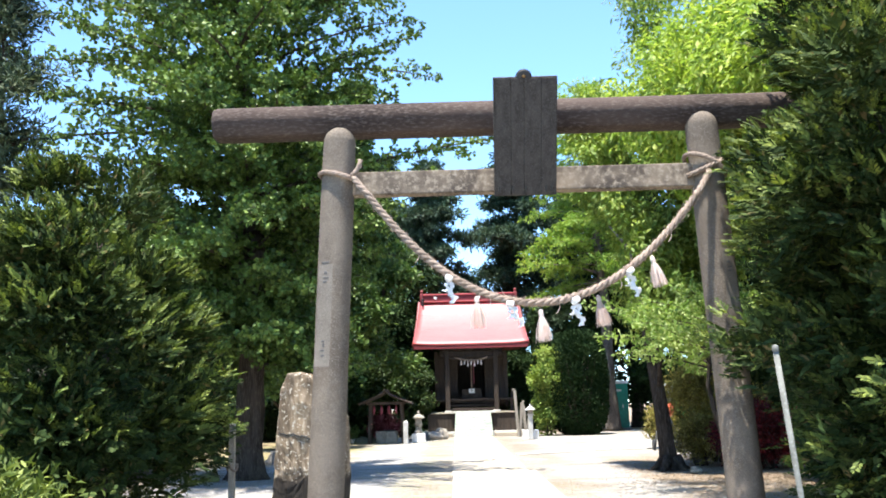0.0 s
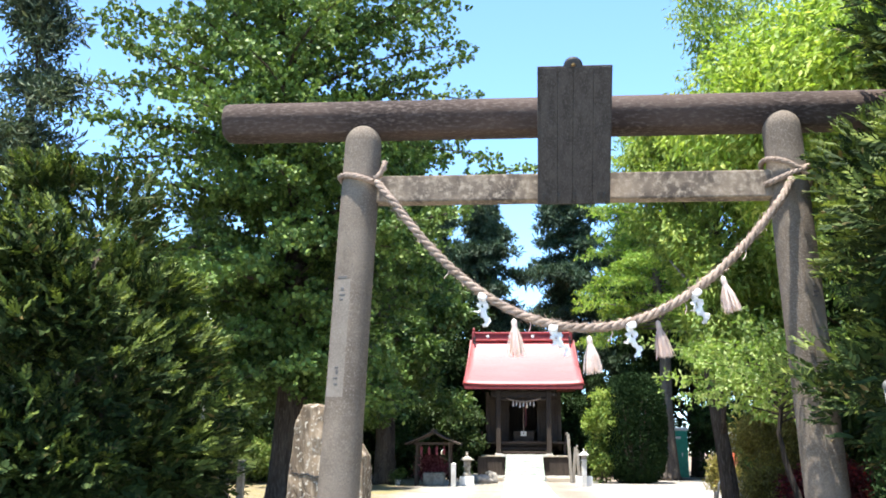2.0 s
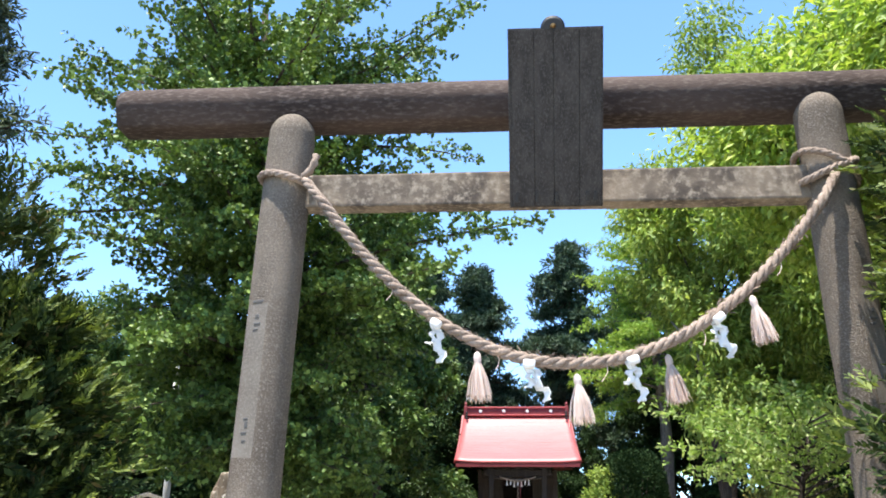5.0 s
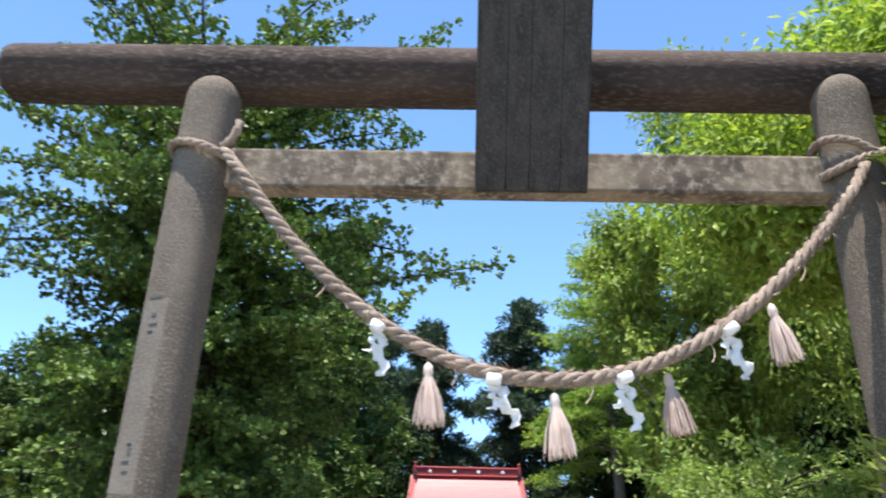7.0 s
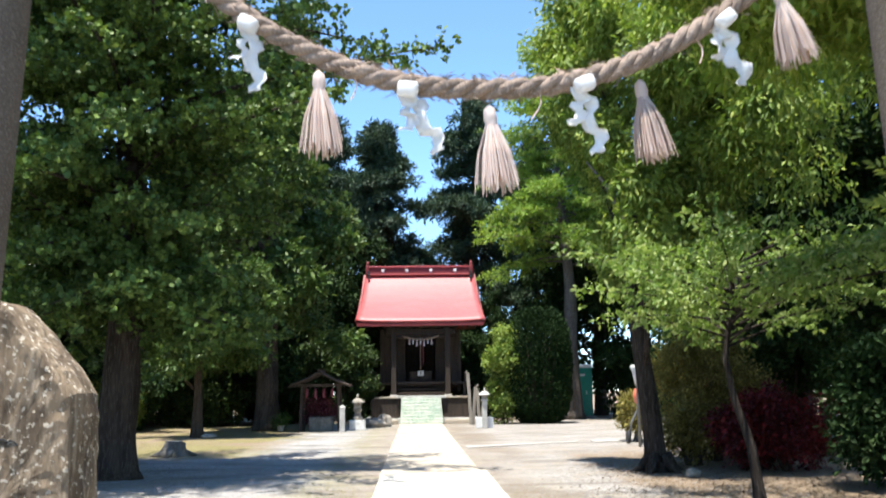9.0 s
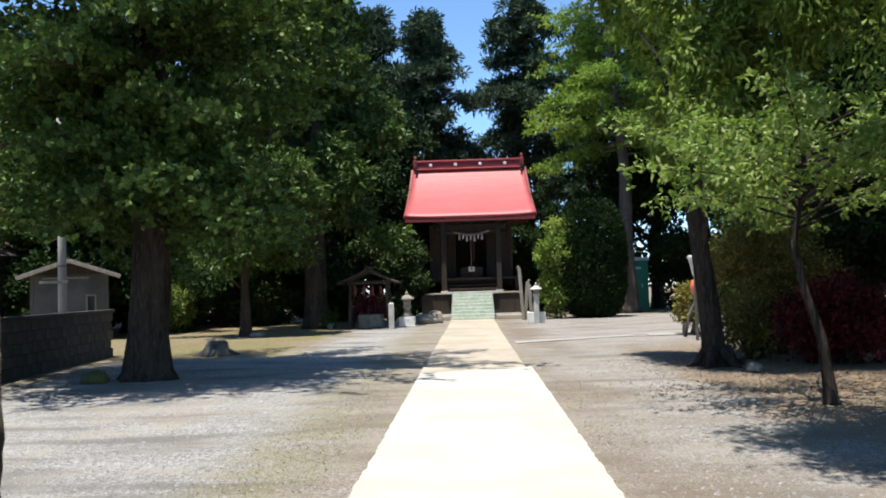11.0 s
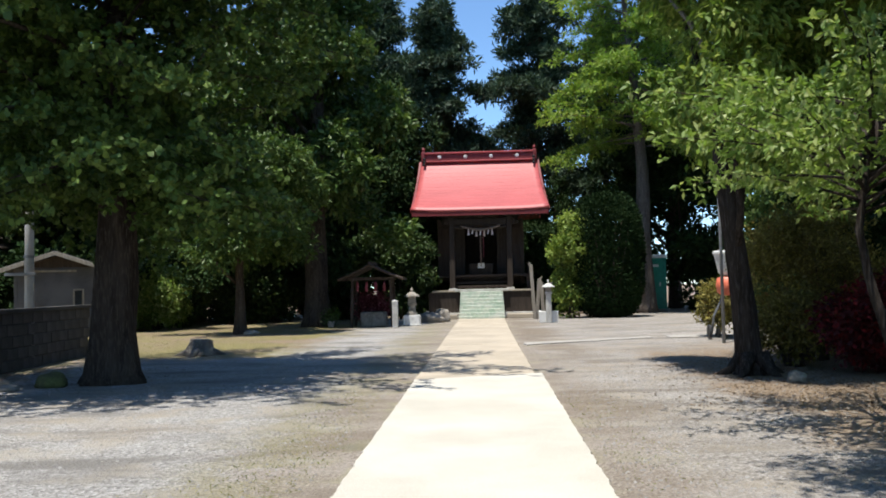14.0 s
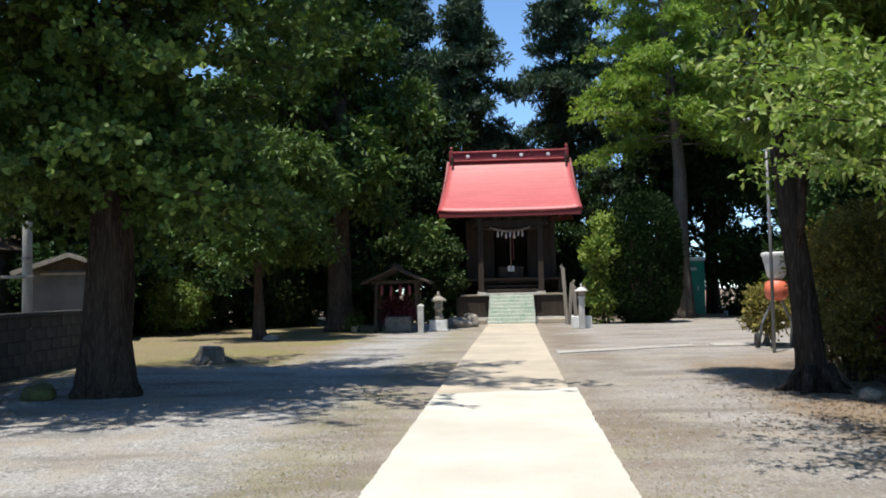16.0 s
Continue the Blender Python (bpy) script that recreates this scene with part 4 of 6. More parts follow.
# overlapping sheet courses on the visible slope
for c in range(1, 15):
    f = c / 15
    half = 2.60 - 0.26 * f ** 0.7
    part("seam", tube([(half * (-1 + 2 * j / 16), 2.75 - 2.75 * (1 - f), roof_height(f) - 0.0005 + 0.07 * abs(-1 + j / 8) ** 5 * (1 - f)) for j in range(17)], [0.004] * 17, 5), RED_METAL, front)
part("eave_board", box(5.16, 0.07, 0.20, (0, 0.05, 2.93), 0.01), RED_TRIM, hall, "dark red eave board")
part("frieze", box(2.9, 0.08, 0.30, (0, 0.52, 2.86), 0.01), BROWN_BOARD, hall, "carved brown board under the eave")
for k in range(5):
    part("bracket", box(0.20, 0.16, 0.16, (-1.1 + 0.55 * k, 0.44, 2.83), 0.03), BROWN_BOARD, hall)
part("soffit", box(4.9, 2.5, 0.05, (0, 1.4, 3.02), 0.01), DARK_WOOD, hall)
for k in range(19):
    part("rafter", box(0.06, 2.3, 0.08, (-2.34 + 0.26 * k, 1.3, 2.955), 0.006, 1), DARK_WOOD, hall)
ridge = part("ridge", box(4.52, 0.36, 0.30, (0, 2.75, 5.42), 0.03), RED_TRIM, hall, "dark red boxed ridge with pale crests")
part("ridge_cap", box(4.60, 0.44, 0.07, (0, 2.75, 5.60), 0.02), RED_METAL, ridge)
part("ridge_foot", box(4.46, 0.46, 0.06, (0, 2.75, 5.26), 0.02), RED_METAL, ridge)
for x in (-1.6, -0.55, 0.5, 1.55):
    b = lathe([(0.0, 0), (0.075, 0), (0.075, 0.02), (0.03, 0.03), (0.0, 0.03)], 14)
    bmesh.ops.rotate(b, verts=b.verts, cent=(0, 0, 0), matrix=Matrix.Rotation(radians(90), 3, "X"))
    bmesh.ops.translate(b, vec=(x, 2.565, 5.43), verts=b.verts)
    part("crest", b, WHITE_PAINT, ridge, "round pale crest")
for s in (-1, 1):
    end = part("ridge_end", box(0.16, 0.50, 0.40, (2.27 * s, 2.75, 5.46), 0.04), RED_TRIM, ridge)
    part("finial", lathe([(0.07, 0), (0.05, 0.08), (0.07, 0.12), (0.03, 0.2), (0.0, 0.22)], 10, (2.27 * s, 2.75, 5.66)), RED_TRIM, end)
    for q in range(3):
        part("knob", lathe([(0.0, 0), (0.05, 0.02), (0.06, 0.06), (0.05, 0.10), (0.0, 0.12)], 10, (2.22 * s, 2.50 - 0.07 * q, 5.30 - 0.13 * q)), BLACK, end)
    part("barge_board", tube([(2.40 * s + 0.20 * s * (1 - i / 8), 0.03 + 2.72 * i / 8, roof_height(i / 8) - 0.06) for i in range(9)], [0.06] * 9, 6), RED_TRIM, hall)
for s in (-1, 1):
    post = part("porch_post", box(0.20, 0.20, 2.85, (1.1 * s, 0.45, 1.42), 0.02), DARK_WOOD, hall)
    part("bracket", box(0.42, 0.24, 0.14, (1.1 * s, 0.45, 2.88), 0.03), DARK_WOOD, post)
    part("footing", box(0.30, 0.30, 0.12, (1.1 * s, 0.45, 0.02), 0.02), LANTERN_STONE, post)
    part("side_wall", box(0.08, 2.4, 2.4, (1.62 * s, 2.9, 1.55), 0.01), DARK_WOOD, hall)
    part("corner_post", box(0.16, 0.16, 2.6, (1.62 * s, 1.72, 1.5), 0.015), BROWN_BOARD, hall)
    part("front_wall", box(0.36, 0.06, 2.3, (1.40 * s, 1.76, 1.5), 0.01), BROWN_BOARD, hall, "brown boarded wall beside the doors")
part("cross_beam", box(2.62, 0.16, 0.24, (0, 0.45, 2.62), 0.03), DARK_WOOD, hall, "carved dark porch beam")
for s in (-1, 1):
    part("beam_nose", lathe([(0.09, 0), (0.11, 0.08), (0.07, 0.2), (0.02, 0.28)], 10, (1.36 * s, 0.45, 2.52)), DARK_WOOD, hall)
arch = [(-1.0 + 0.2 * i, 0.40, 2.44 + 0.06 * math.cos(0.3 * math.pi * (i - 5))) for i in range(11)]
part("arch_board", tube(arch, [0.05] * 11, 8), DARK_WOOD, hall)
part("back_wall", box(3.24, 0.08, 2.6, (0, 4.1, 1.5), 0.01), DARK_WOOD, hall)
part("floor_deck", box(3.9, 3.3, 0.10, (0, 2.55, 0.55), 0.01), BROWN_BOARD, hall)
for s in (-1, 1):
    part("deck_post", box(0.12, 0.12, 0.5, (1.8 * s, 1.0, 0.25), 0.01), BROWN_BOARD, hall)
for k in range(3):
    part("wood_step", box(2.0, 0.26, 0.10, (0, 0.66 + 0.24 * k, 0.12 + 0.16 * k), 0.012), DARK_WOOD, hall, "worn dark timber step")
for s in (-1, 1):
    door = part("door", box(0.62, 0.06, 1.85, (0.94 * s, 1.74, 1.52), 0.01), DARK_WOOD, hall, "lattice timber door")
    for k in range(5):
        part("bar", box(0.025, 0.02, 1.7, (0.94 * s - 0.24 + 0.12 * k, 1.70, 1.52), 0.003, 1), OLD_WOOD, door)
    for k in range(5):
        part("bar", box(0.56, 0.02, 0.025, (0.94 * s, 1.685, 0.85 + 0.32 * k), 0.003, 1), OLD_WOOD, door)
part("lintel", box(3.2, 0.10, 0.16, (0, 1.74, 2.52), 0.01), DARK_WOOD, hall)
for s in (-1, 1):
    rail = part("railing", box(0.06, 1.4, 0.06, (1.86 * s, 1.6, 1.0), 0.008), BROWN_BOARD, hall)
    for k in range(4):
        part("baluster", box(0.04, 0.04, 0.46, (1.86 * s, 1.0 + 0.4 * k, 0.80), 0.006), BROWN_BOARD, rail)
altar = thing("offering_box", SX, SY + 2.9, 1.65, "dark slatted wooden offering box with a white notice", "box")
part("body", box(0.9, 0.4, 0.42, (0, 0, 0.21), 0.01), DARK_WOOD, altar)
for k in range(7):
    part("slat", box(0.035, 0.36, 0.03, (-0.36 + 0.12 * k, 0, 0.43), 0.004), OLD_WOOD, altar)
part("notice", box(0.26, 0.012, 0.20, (0, -0.21, 0.34), 0.002), PAPER, altar, "small white paper notice")
bell = thing("bell_rope", SX, SY + 2.3, 2.3, "hanging white and red cloth bell rope", "rope")
part("rope", tube([(0.02 * math.sin(3 * i), 0, 0.1 * i - 0.35) for i in range(16)], [0.018] * 16, 8), STRAW, bell, "", True)
part("streamer", tube([(0.10, -0.02, 0.0), (0.11, -0.02, 0.5), (0.09, -0.02, 1.1)], [0.016, 0.016, 0.016], 6), RED_CLOTH, bell, "faded red cloth streamer")
garland = thing("porch_rope", SX, SY + 1.8, 3.5, "thin straw rope with small tassels under the porch beam", "rope")
gpts = [(-0.75 + 0.15 * i, 0, -0.16 * math.sin(math.pi * i / 10)) for i in range(11)]
part("rope", tube(gpts, [0.03 + 0.015 * math.sin(math.pi * i / 10) for i in range(11)], 8, 0.2, 2), STRAW, garland, "", True)
for k in (2, 4, 6, 8):
    part("tassel", lathe([(0.012, 0.0), (0.02, -0.05), (0.045, -0.22), (0.05, -0.24)][::-1], 10, (gpts[k][0], 0, gpts[k][2] - 0.02)), PALE_STRAW, garland)
for k in (3, 5, 7):
    part("paper", box(0.05, 0.004, 0.16, (gpts[k][0], -0.01, gpts[k][2] - 0.12), 0.0, m=pose(0, 0, 0, 0, 8, 0)), PAPER, garland)

# ---- stone lanterns and posts in front of the hall ----
left = thing("stone_lantern", -2.38, 27.5, 0, "small grey stone lantern on a white block", "lantern")
part("base", box(0.52, 0.52, 0.34, (0, 0, 0.17), 0.015), WHITE_PAINT, left, "white painted block")
part("foot", box(0.62, 0.62, 0.05, (0, 0, 0.025), 0.012), LANTERN_STONE, left)
part("shaft", lathe([(0.17, 0.34), (0.17, 0.42), (0.12, 0.46), (0.11, 0.62), (0.15, 0.66), (0.15, 0.72)], 12), ROCK, left)
part("light_box", box(0.24, 0.24, 0.20, (0, 0, 0.82), 0.02), ROCK, left)
part("cap", lathe([(0.25, 0.92), (0.24, 0.96), (0.10, 1.05), (0.05, 1.08)], 8), ROCK, left)
part("finial", lathe([(0.03, 1.08), (0.05, 1.12), (0.03, 1.18), (0.0, 1.22)], 10), ROCK, left)
right = thing("stone_lantern", 1.95, 27.6, 0, "pale stone post lantern with a flared cap and white blocks", "lantern")
for s in (-1, 1):
    part("block", box(0.22, 0.40, 0.36, (0.19 * s, 0.25, 0.18), 0.015), WHITE_PAINT, right, "white painted block")
part("shaft", box(0.17, 0.17, 0.92, (0, 0, 0.46), 0.02), LANTERN_STONE, right)
part("collar", box(0.23, 0.23, 0.07, (0, 0, 0.94), 0.02), LANTERN_STONE, right)
part("light_box", box(0.19, 0.19, 0.14, (0, 0, 1.04), 0.015), ROCK, right)
part("cap", lathe([(0.20, 1.11), (0.21, 1.14), (0.10, 1.22), (0.04, 1.26)], 8), LANTERN_STONE, right)
part("finial", lathe([(0.02, 1.26), (0.035, 1.30), (0.02, 1.34), (0.0, 1.38)], 10), LANTERN_STONE, right)
post = thing("stone_post", -2.82, 26.5, 0, "square white stone marker post", "post")
part("shaft", box(0.17, 0.17, 0.82, (0, 0, 0.40), 0.012), LANTERN_STONE, post)
part("cap", lathe([(0.11, 0.80), (0.03, 0.85), (0.0, 0.855)], 4), LANTERN_STONE, post)
for k, (x, h, t) in enumerate(((1.62, 1.95, -3), (1.80, 1.45, 5), (1.95, 1.30, -2), (2.12, 1.25, 8))):
    s = thing("memorial_board", x, 30.6 + 0.1 * (k % 2), 0, "tall grey weathered wooden memorial board", "board", "memorial boards", turn=4 * k)
    bm = box(0.12, 0.035, h, (0, 0, h / 2 - 0.03), 0.008, m=pose(0, 0, 0, 0, t, 0))
    part("plank", bm, STAKE_WOOD, s)
    part("tip", box(0.07, 0.03, 0.10, (math.sin(radians(t)) * h, 0, h + 0.0), 0.01, m=pose(0, 0, 0, 0, 45, 0)), STAKE_WOOD, s)

# ---- water pavilion ----
hut = thing("water_pavilion", -3.62, 27.6, 0, "small dark timber pavilion with a curved gable roof", "pavilion")
for sx in (-0.62, 0.62):
    for sy in (-0.45, 0.45):
        part("post", box(0.09, 0.09, 1.55, (sx, sy, 0.77), 0.01, m=pose(0, 0, 0, 0, -2 * (1 if sx > 0 else -1), 0)), BROWN_BOARD, hut)
for s in (-1, 1):
    pts = [(s * (0.02 + 1.0 * i / 6), 1.98 - 0.46 * (i / 6) ** 0.8) for i in range(7)]
    verts = [(x, y, z + t) for t in (0, -0.06) for x, z in pts for y in (-0.75, 0.75)]
    faces = []
    for i in range(6):
        a, b = 2 * i, 14 + 2 * i
        faces += [(a, a + 1, a + 3, a + 2), (b + 2, b + 3, b + 1, b), (a, a + 2, b + 2, b), (a + 3, a + 1, b + 1, b + 3)]
    faces.append((12, 13, 27, 26))
    raw("roof", verts, faces, BROWN_BOARD, hut, "weathered brown board roof")
    part("barge_board", tube([(x, -0.78, z - 0.02) for x, z in pts], [0.04] * 7, 6), BROWN_BOARD, hut)
part("beam", box(1.5, 0.08, 0.10, (0, -0.45, 1.52), 0.01), BROWN_BOARD, hut)
part("ridge", box(0.12, 1.6, 0.10, (0, 0, 2.0), 0.02), BROWN_BOARD, hut)
basin = thing("stone_basin", -3.62, 27.6, 0, "rough grey stone water basin", "basin")
part("bowl", box(0.8, 0.5, 0.46, (0, 0, 0.23), 0.05, 3, wobble=0.02), ROCK, basin)
part("rim", box(0.66, 0.36, 0.03, (0, 0, 0.465), 0.01), BLACK, basin)
for k in range(4):
    c = thing("cloth_strip", -4.05 + 0.28 * k, 27.1, 1.42, "faded red cloth strip hanging from the beam", "cloth", "cloth strips under the pavilion")
    part("cloth", tube([(0, 0.02 * math.sin(k + j), -0.06 * j) for j in range(6)], [0.03, 0.045, 0.05, 0.05, 0.045, 0.04], 6, 0.3, k), RED_CLOTH, c)
flowers = thing("flower_pot", -4.95, 27.3, 0, "small pale pot with white flowers", "flower pot")
part("pot", lathe([(0.08, 0), (0.12, 0.18), (0.13, 0.2)], 12), PALE_STRAW, flowers)
fr = np.random.default_rng(31)
tagged(tufts(fr, np.array([[0, 0, 0.34]]), np.array([[0.16, 0.16, 0.14]]), 90, 5, 0.07, MID_LEAF, flowers, "foliage"), kind="stuff")

PINK_LEAF = foliage("dusky_pink_blossom", (0.20, 0.045, 0.07), (0.10, 0.022, 0.035), (0.42, 0.16, 0.20), 0.3, 0.7)
shrub("azalea_pot", -3.75, 28.15, "dusky pink blossoming bush behind the basin", 65, (0.7, 0.3, 0.52), PINK_LEAF, 900, 0.06, 16, 0.2, 4, per=6, slim=0.7)

# ---- rocks and stump ----
def boulder(name, x, y, sx, sy, sz, material, label, seed, category="rock"):
    ob = thing(name, x, y, 0, label, category)
    bm = bmesh.new()
    bmesh.ops.create_icosphere(bm, subdivisions=3, radius=1)
    for v in bm.verts:
        v.co *= 1 + 0.30 * noise.noise(v.co * 1.3 + Vector((seed, 0, 0))) + 0.10 * noise.noise(v.co * 4 + Vector((0, seed, 0)))
        v.co = Vector((v.co.x * sx, v.co.y * sy, v.co.z * sz + sz * 0.55))
    part("body", bm, material, ob, "", True)
    return ob


boulder("rock", -5.98, 11.0, 0.22, 0.2, 0.13, MOSS, "low moss covered rock at the foot of the tree", 3)
boulder("rock", -6.5, 10.6, 0.28, 0.16, 0.05, ROCK, "flat pale stone half buried in earth", 8)
boulder("rock", -6.55, 23.7, 0.24, 0.16, 0.09, ROCK, "small grey rock on dry grass", 12)
boulder("rock", -1.95, 29.6, 0.45, 0.35, 0.22, ROCK, "grey garden rock beside the platform", 15)
boulder("rock", -1.55, 30.3, 0.3, 0.3, 0.30, ROCK, "upright garden rock beside the platform", 17)
boulder("rock", 3.72, 10.1, 0.12, 0.1, 0.08, ROCK, "small pale stone among tree roots", 19)
stump = thing("tree_stump", -5.62, 16.3, 0, "low sun bleached tree stump with splayed roots", "stump")
part("trunk", tube([(0, 0, -0.03), (0, 0, 0.08), (0.02, 0, 0.22), (0.03, 0, 0.31)], [0.34, 0.24, 0.19, 0.18], 18, 0.35, 5, 6), PALE_BARK, stump, "", True)
part("cut_face", lathe([(0.165, 0.0), (0.16, 0.012)], 18, (0.03, 0, 0.306)), STAKE_WOOD, stump, "pale cut face")
for a in (0.4, 1.7, 3.3, 4.6):
    part("root", tube([(0.15 * math.cos(a), 0.15 * math.sin(a), 0.12), (0.32 * math.cos(a), 0.32 * math.sin(a), 0.05), (0.52 * math.cos(a), 0.5 * math.sin(a), -0.02)], [0.08, 0.06, 0.02], 8, 0.2, a), PALE_BARK, stump, "", True)

# ---- east side: toilet cabin, mixer, lamp, planks ----
cabin = thing("portable_toilet", 6.75, 36.4, 0, "teal plastic portable toilet with a pale roof", "toilet", turn=6)
part("body", box(1.05, 1.05, 2.15, (0, 0, 1.10), 0.03), TEAL, cabin)
part("base", box(1.1, 1.1, 0.10, (0, 0, 0.05), 0.02), STEEL, cabin)
part("roof", box(1.14, 1.14, 0.14, (0, 0, 2.24), 0.06, 3), WHITE_PAINT, cabin)
dr = part("door", box(0.66, 0.03, 1.8, (0, -0.54, 1.12), 0.02), TEAL, cabin)
part("handle", box(0.04, 0.04, 0.16, (0.24, -0.57, 1.1), 0.01), WHITE_PAINT, dr)
part("vent", box(0.4, 0.02, 0.10, (0, -0.56, 1.86), 0.006), WHITE_PAINT, dr)
mixer = thing("concrete_mixer", 4.98, 17.9, 0, "orange concrete mixer with a pale dusty drum", "concrete mixer")
part("drum", lathe([(0.10, 1.32), (0.17, 1.40), (0.20, 1.56), (0.24, 1.74), (0.25, 1.80)], 20), WHITE_PAINT, mixer, "pale dusty drum mouth", True)
part("rim", lathe([(0.255, 1.77), (0.27, 1.79), (0.27, 1.83), (0.24, 1.85), (0.2, 1.84)], 20), WHITE_PAINT, mixer)
part("housing", lathe([(0.10, 0.92), (0.20, 0.98), (0.23, 1.12), (0.20, 1.28), (0.11, 1.33)], 18), ORANGE, mixer, "orange motor housing", True)
for sx in (-1, 1):
    part("leg", tube([(0.05 * sx, 0, 0.98), (0.28 * sx, 0.05, 0.5), (0.30 * sx, 0.25, 0.02)], [0.025, 0.025, 0.025], 8), STEEL, mixer)
    wheel = lathe([(0.02, -0.03), (0.14, -0.03), (0.16, 0.0), (0.14, 0.03), (0.02, 0.03)], 18)
    bmesh.ops.rotate(wheel, verts=wheel.verts, cent=(0, 0, 0), matrix=Matrix.Rotation(radians(90), 3, "Y"))
    bmesh.ops.translate(wheel, vec=(0.34 * sx, 0.2, 0.16), verts=wheel.verts)
    part("wheel", wheel, BLACK, mixer)
lamp = thing("street_lamp", 4.62, 16.9, 0, "slender grey lamp post with a small white head", "street lamp")
part("pole", tube([(0, 0, -0.02), (0, 0, 2.0), (-0.02, 0, 4.2)], [0.035, 0.03, 0.025], 10), STEEL, lamp, "", True)
part("arm", tube([(-0.02, 0, 4.15), (-0.12, -0.02, 4.25), (-0.28, -0.04, 4.26)], [0.018, 0.018, 0.018], 8), STEEL, lamp)
part("head", box(0.26, 0.10, 0.07, (-0.34, -0.04, 4.25), 0.03, 3), WHITE_PAINT, lamp, "white lamp head")
planks = thing("plank_stack", 7.4, 26.6, 0, "low stack of grey planks on timber blocks", "planks")
for k in range(2):
    part("block", box(0.14, 0.9, 0.16, (-0.7 + 1.4 * k, 0, 0.08), 0.01), BROWN_BOARD, planks)
for k in range(4):
    part("plank", box(2.2, 0.2, 0.05, (0.05 * (k % 2), -0.36 + 0.23 * k, 0.19), 0.006), STAKE_WOOD, planks)
part("plank", box(1.6, 0.2, 0.05, (0.3, -0.1, 0.245), 0.006), STAKE_WOOD, planks)

# ---- west side: block wall, shed, house, utility pole ----
wall = thing("wall_west", -8.2, 17.0, 0, "low dark concrete block wall with a pale coping", "wall", kind="structure", turn=4.5)
part("coping", box(0.26, 14.6, 0.07, (0, -7.3, 1.0), 0.012), BLOCK, wall, "weathered coping")
part("core", box(0.10, 14.5, 0.98, (0, -7.3, 0.48), 0.0), BLACK, wall)
blk = box(0.16, 0.386, 0.186, (0, 0, 0), 0.008, 1)
bme = bpy.data.meshes.new("block")
blk.to_mesh(bme)
blk.free()
bme.materials.append(BLOCK)
for row in range(5):
    for k in range(36):
        ob = new("block", bme)
        ob.parent = wall
        ob.location = (0.0 + 0.003 * math.sin(k * 3 + row), -0.2 - 0.396 * k - 0.198 * (row % 2), 0.095 + 0.194 * row)
upole = thing("utility_pole", -8.0, 14.3, 0, "tall slim grey concrete utility pole", "pole")
part("shaft", tube([(0, 0, -0.02), (0.01, 0, 2.5), (0.0, 0, 5.0)], [0.085, 0.075, 0.06], 14), LANTERN_STONE, upole, "", True)
part("band", lathe([(0.088, 0), (0.088, 0.05)], 14, (0, 0, 1.9)), STEEL, upole)
part("cross_arm", box(0.55, 0.05, 0.05, (-0.12, -0.08, 1.62), 0.008), STEEL, upole)


def shed(name, x, y, w, d, h, rise, turn, label, wall_mat, roof_mat, windows):
    ob = thing(name, x, y, 0, label, "house", turn=turn)
    t = 0.1
    for s in (-1, 1):
        part("wall", box(t, d, h, (s * (w / 2 - t / 2), 0, h / 2), 0.01), wall_mat, ob)
        part("wall", box(w - 2 * t - 0.004, t, h, (0, s * (d / 2 - t / 2), h / 2), 0.01), wall_mat, ob)
        # dark board colour on the gable stands in for shade on the upper wall
        raw("gable", [(-w / 2 + t, s * (d / 2 - 0.06), h), (w / 2 - t, s * (d / 2 - 0.06), h), (0, s * (d / 2 - 0.06), h + rise - 0.05), (-w / 2 + t, s * (d / 2 - 0.01), h), (w / 2 - t, s * (d / 2 - 0.01), h), (0, s * (d / 2 - 0.01), h + rise - 0.05)], [(0, 1, 2), (5, 4, 3), (0, 3, 4, 1), (1, 4, 5, 2), (2, 5, 3, 0)], BROWN_BOARD, ob, "gable coloured dark for the shade on it")
        over = 0.35
        ln = math.hypot(w / 2 + over, rise * (1 + 2 * over / w))
        ang = math.degrees(math.atan2(rise, w / 2))
        part("roof", box(ln, d + 0.8, 0.07, (s * (w / 4 + over / 2), 0, h + rise / 2 - over * rise / w + 0.06), 0.015, m=pose(0, 0, 0, 0, s * ang, 0)), roof_mat, ob)
        part("barge_board", box(ln, 0.04, 0.12, (s * (w / 4 + over / 2), -d / 2 - 0.41, h + rise / 2 - over * rise / w + 0.02), 0.008, m=pose(0, 0, 0, 0, s * ang, 0)), STAKE_WOOD, ob)
    part("eave_board", box(w * 0.6, 0.05, 0.06, (-w * 0.05, -d / 2 - 0.03, h - 0.1), 0.008), STAKE_WOOD, ob)
    for wx, wz, ww, wh in windows:
        win = part("window", box(ww, 0.05, wh, (wx, -d / 2 - 0.006, wz), 0.008), STAKE_WOOD, ob)
        part("pane", box(ww - 0.1, 0.02, wh - 0.1, (wx, -d / 2 - 0.03, wz), 0.002), GLASS_DARK, win)
    return ob


shed("shed", -12.9, 25.6, 2.2, 3.0, 2.02, 0.38, 22, "low grey walled shed with a dark sheet roof", PLASTER, SLATE, ((0.6, 1.1, 0.3, 0.6),))
shed("house", -19.5, 27.0, 6.0, 8.0, 2.9, 1.4, 0, "single storey house with brown roof behind the wall", PLASTER, BROWN_BOARD, ((0.0, 1.5, 1.6, 1.1), (2.0, 1.5, 0.8, 1.1)))


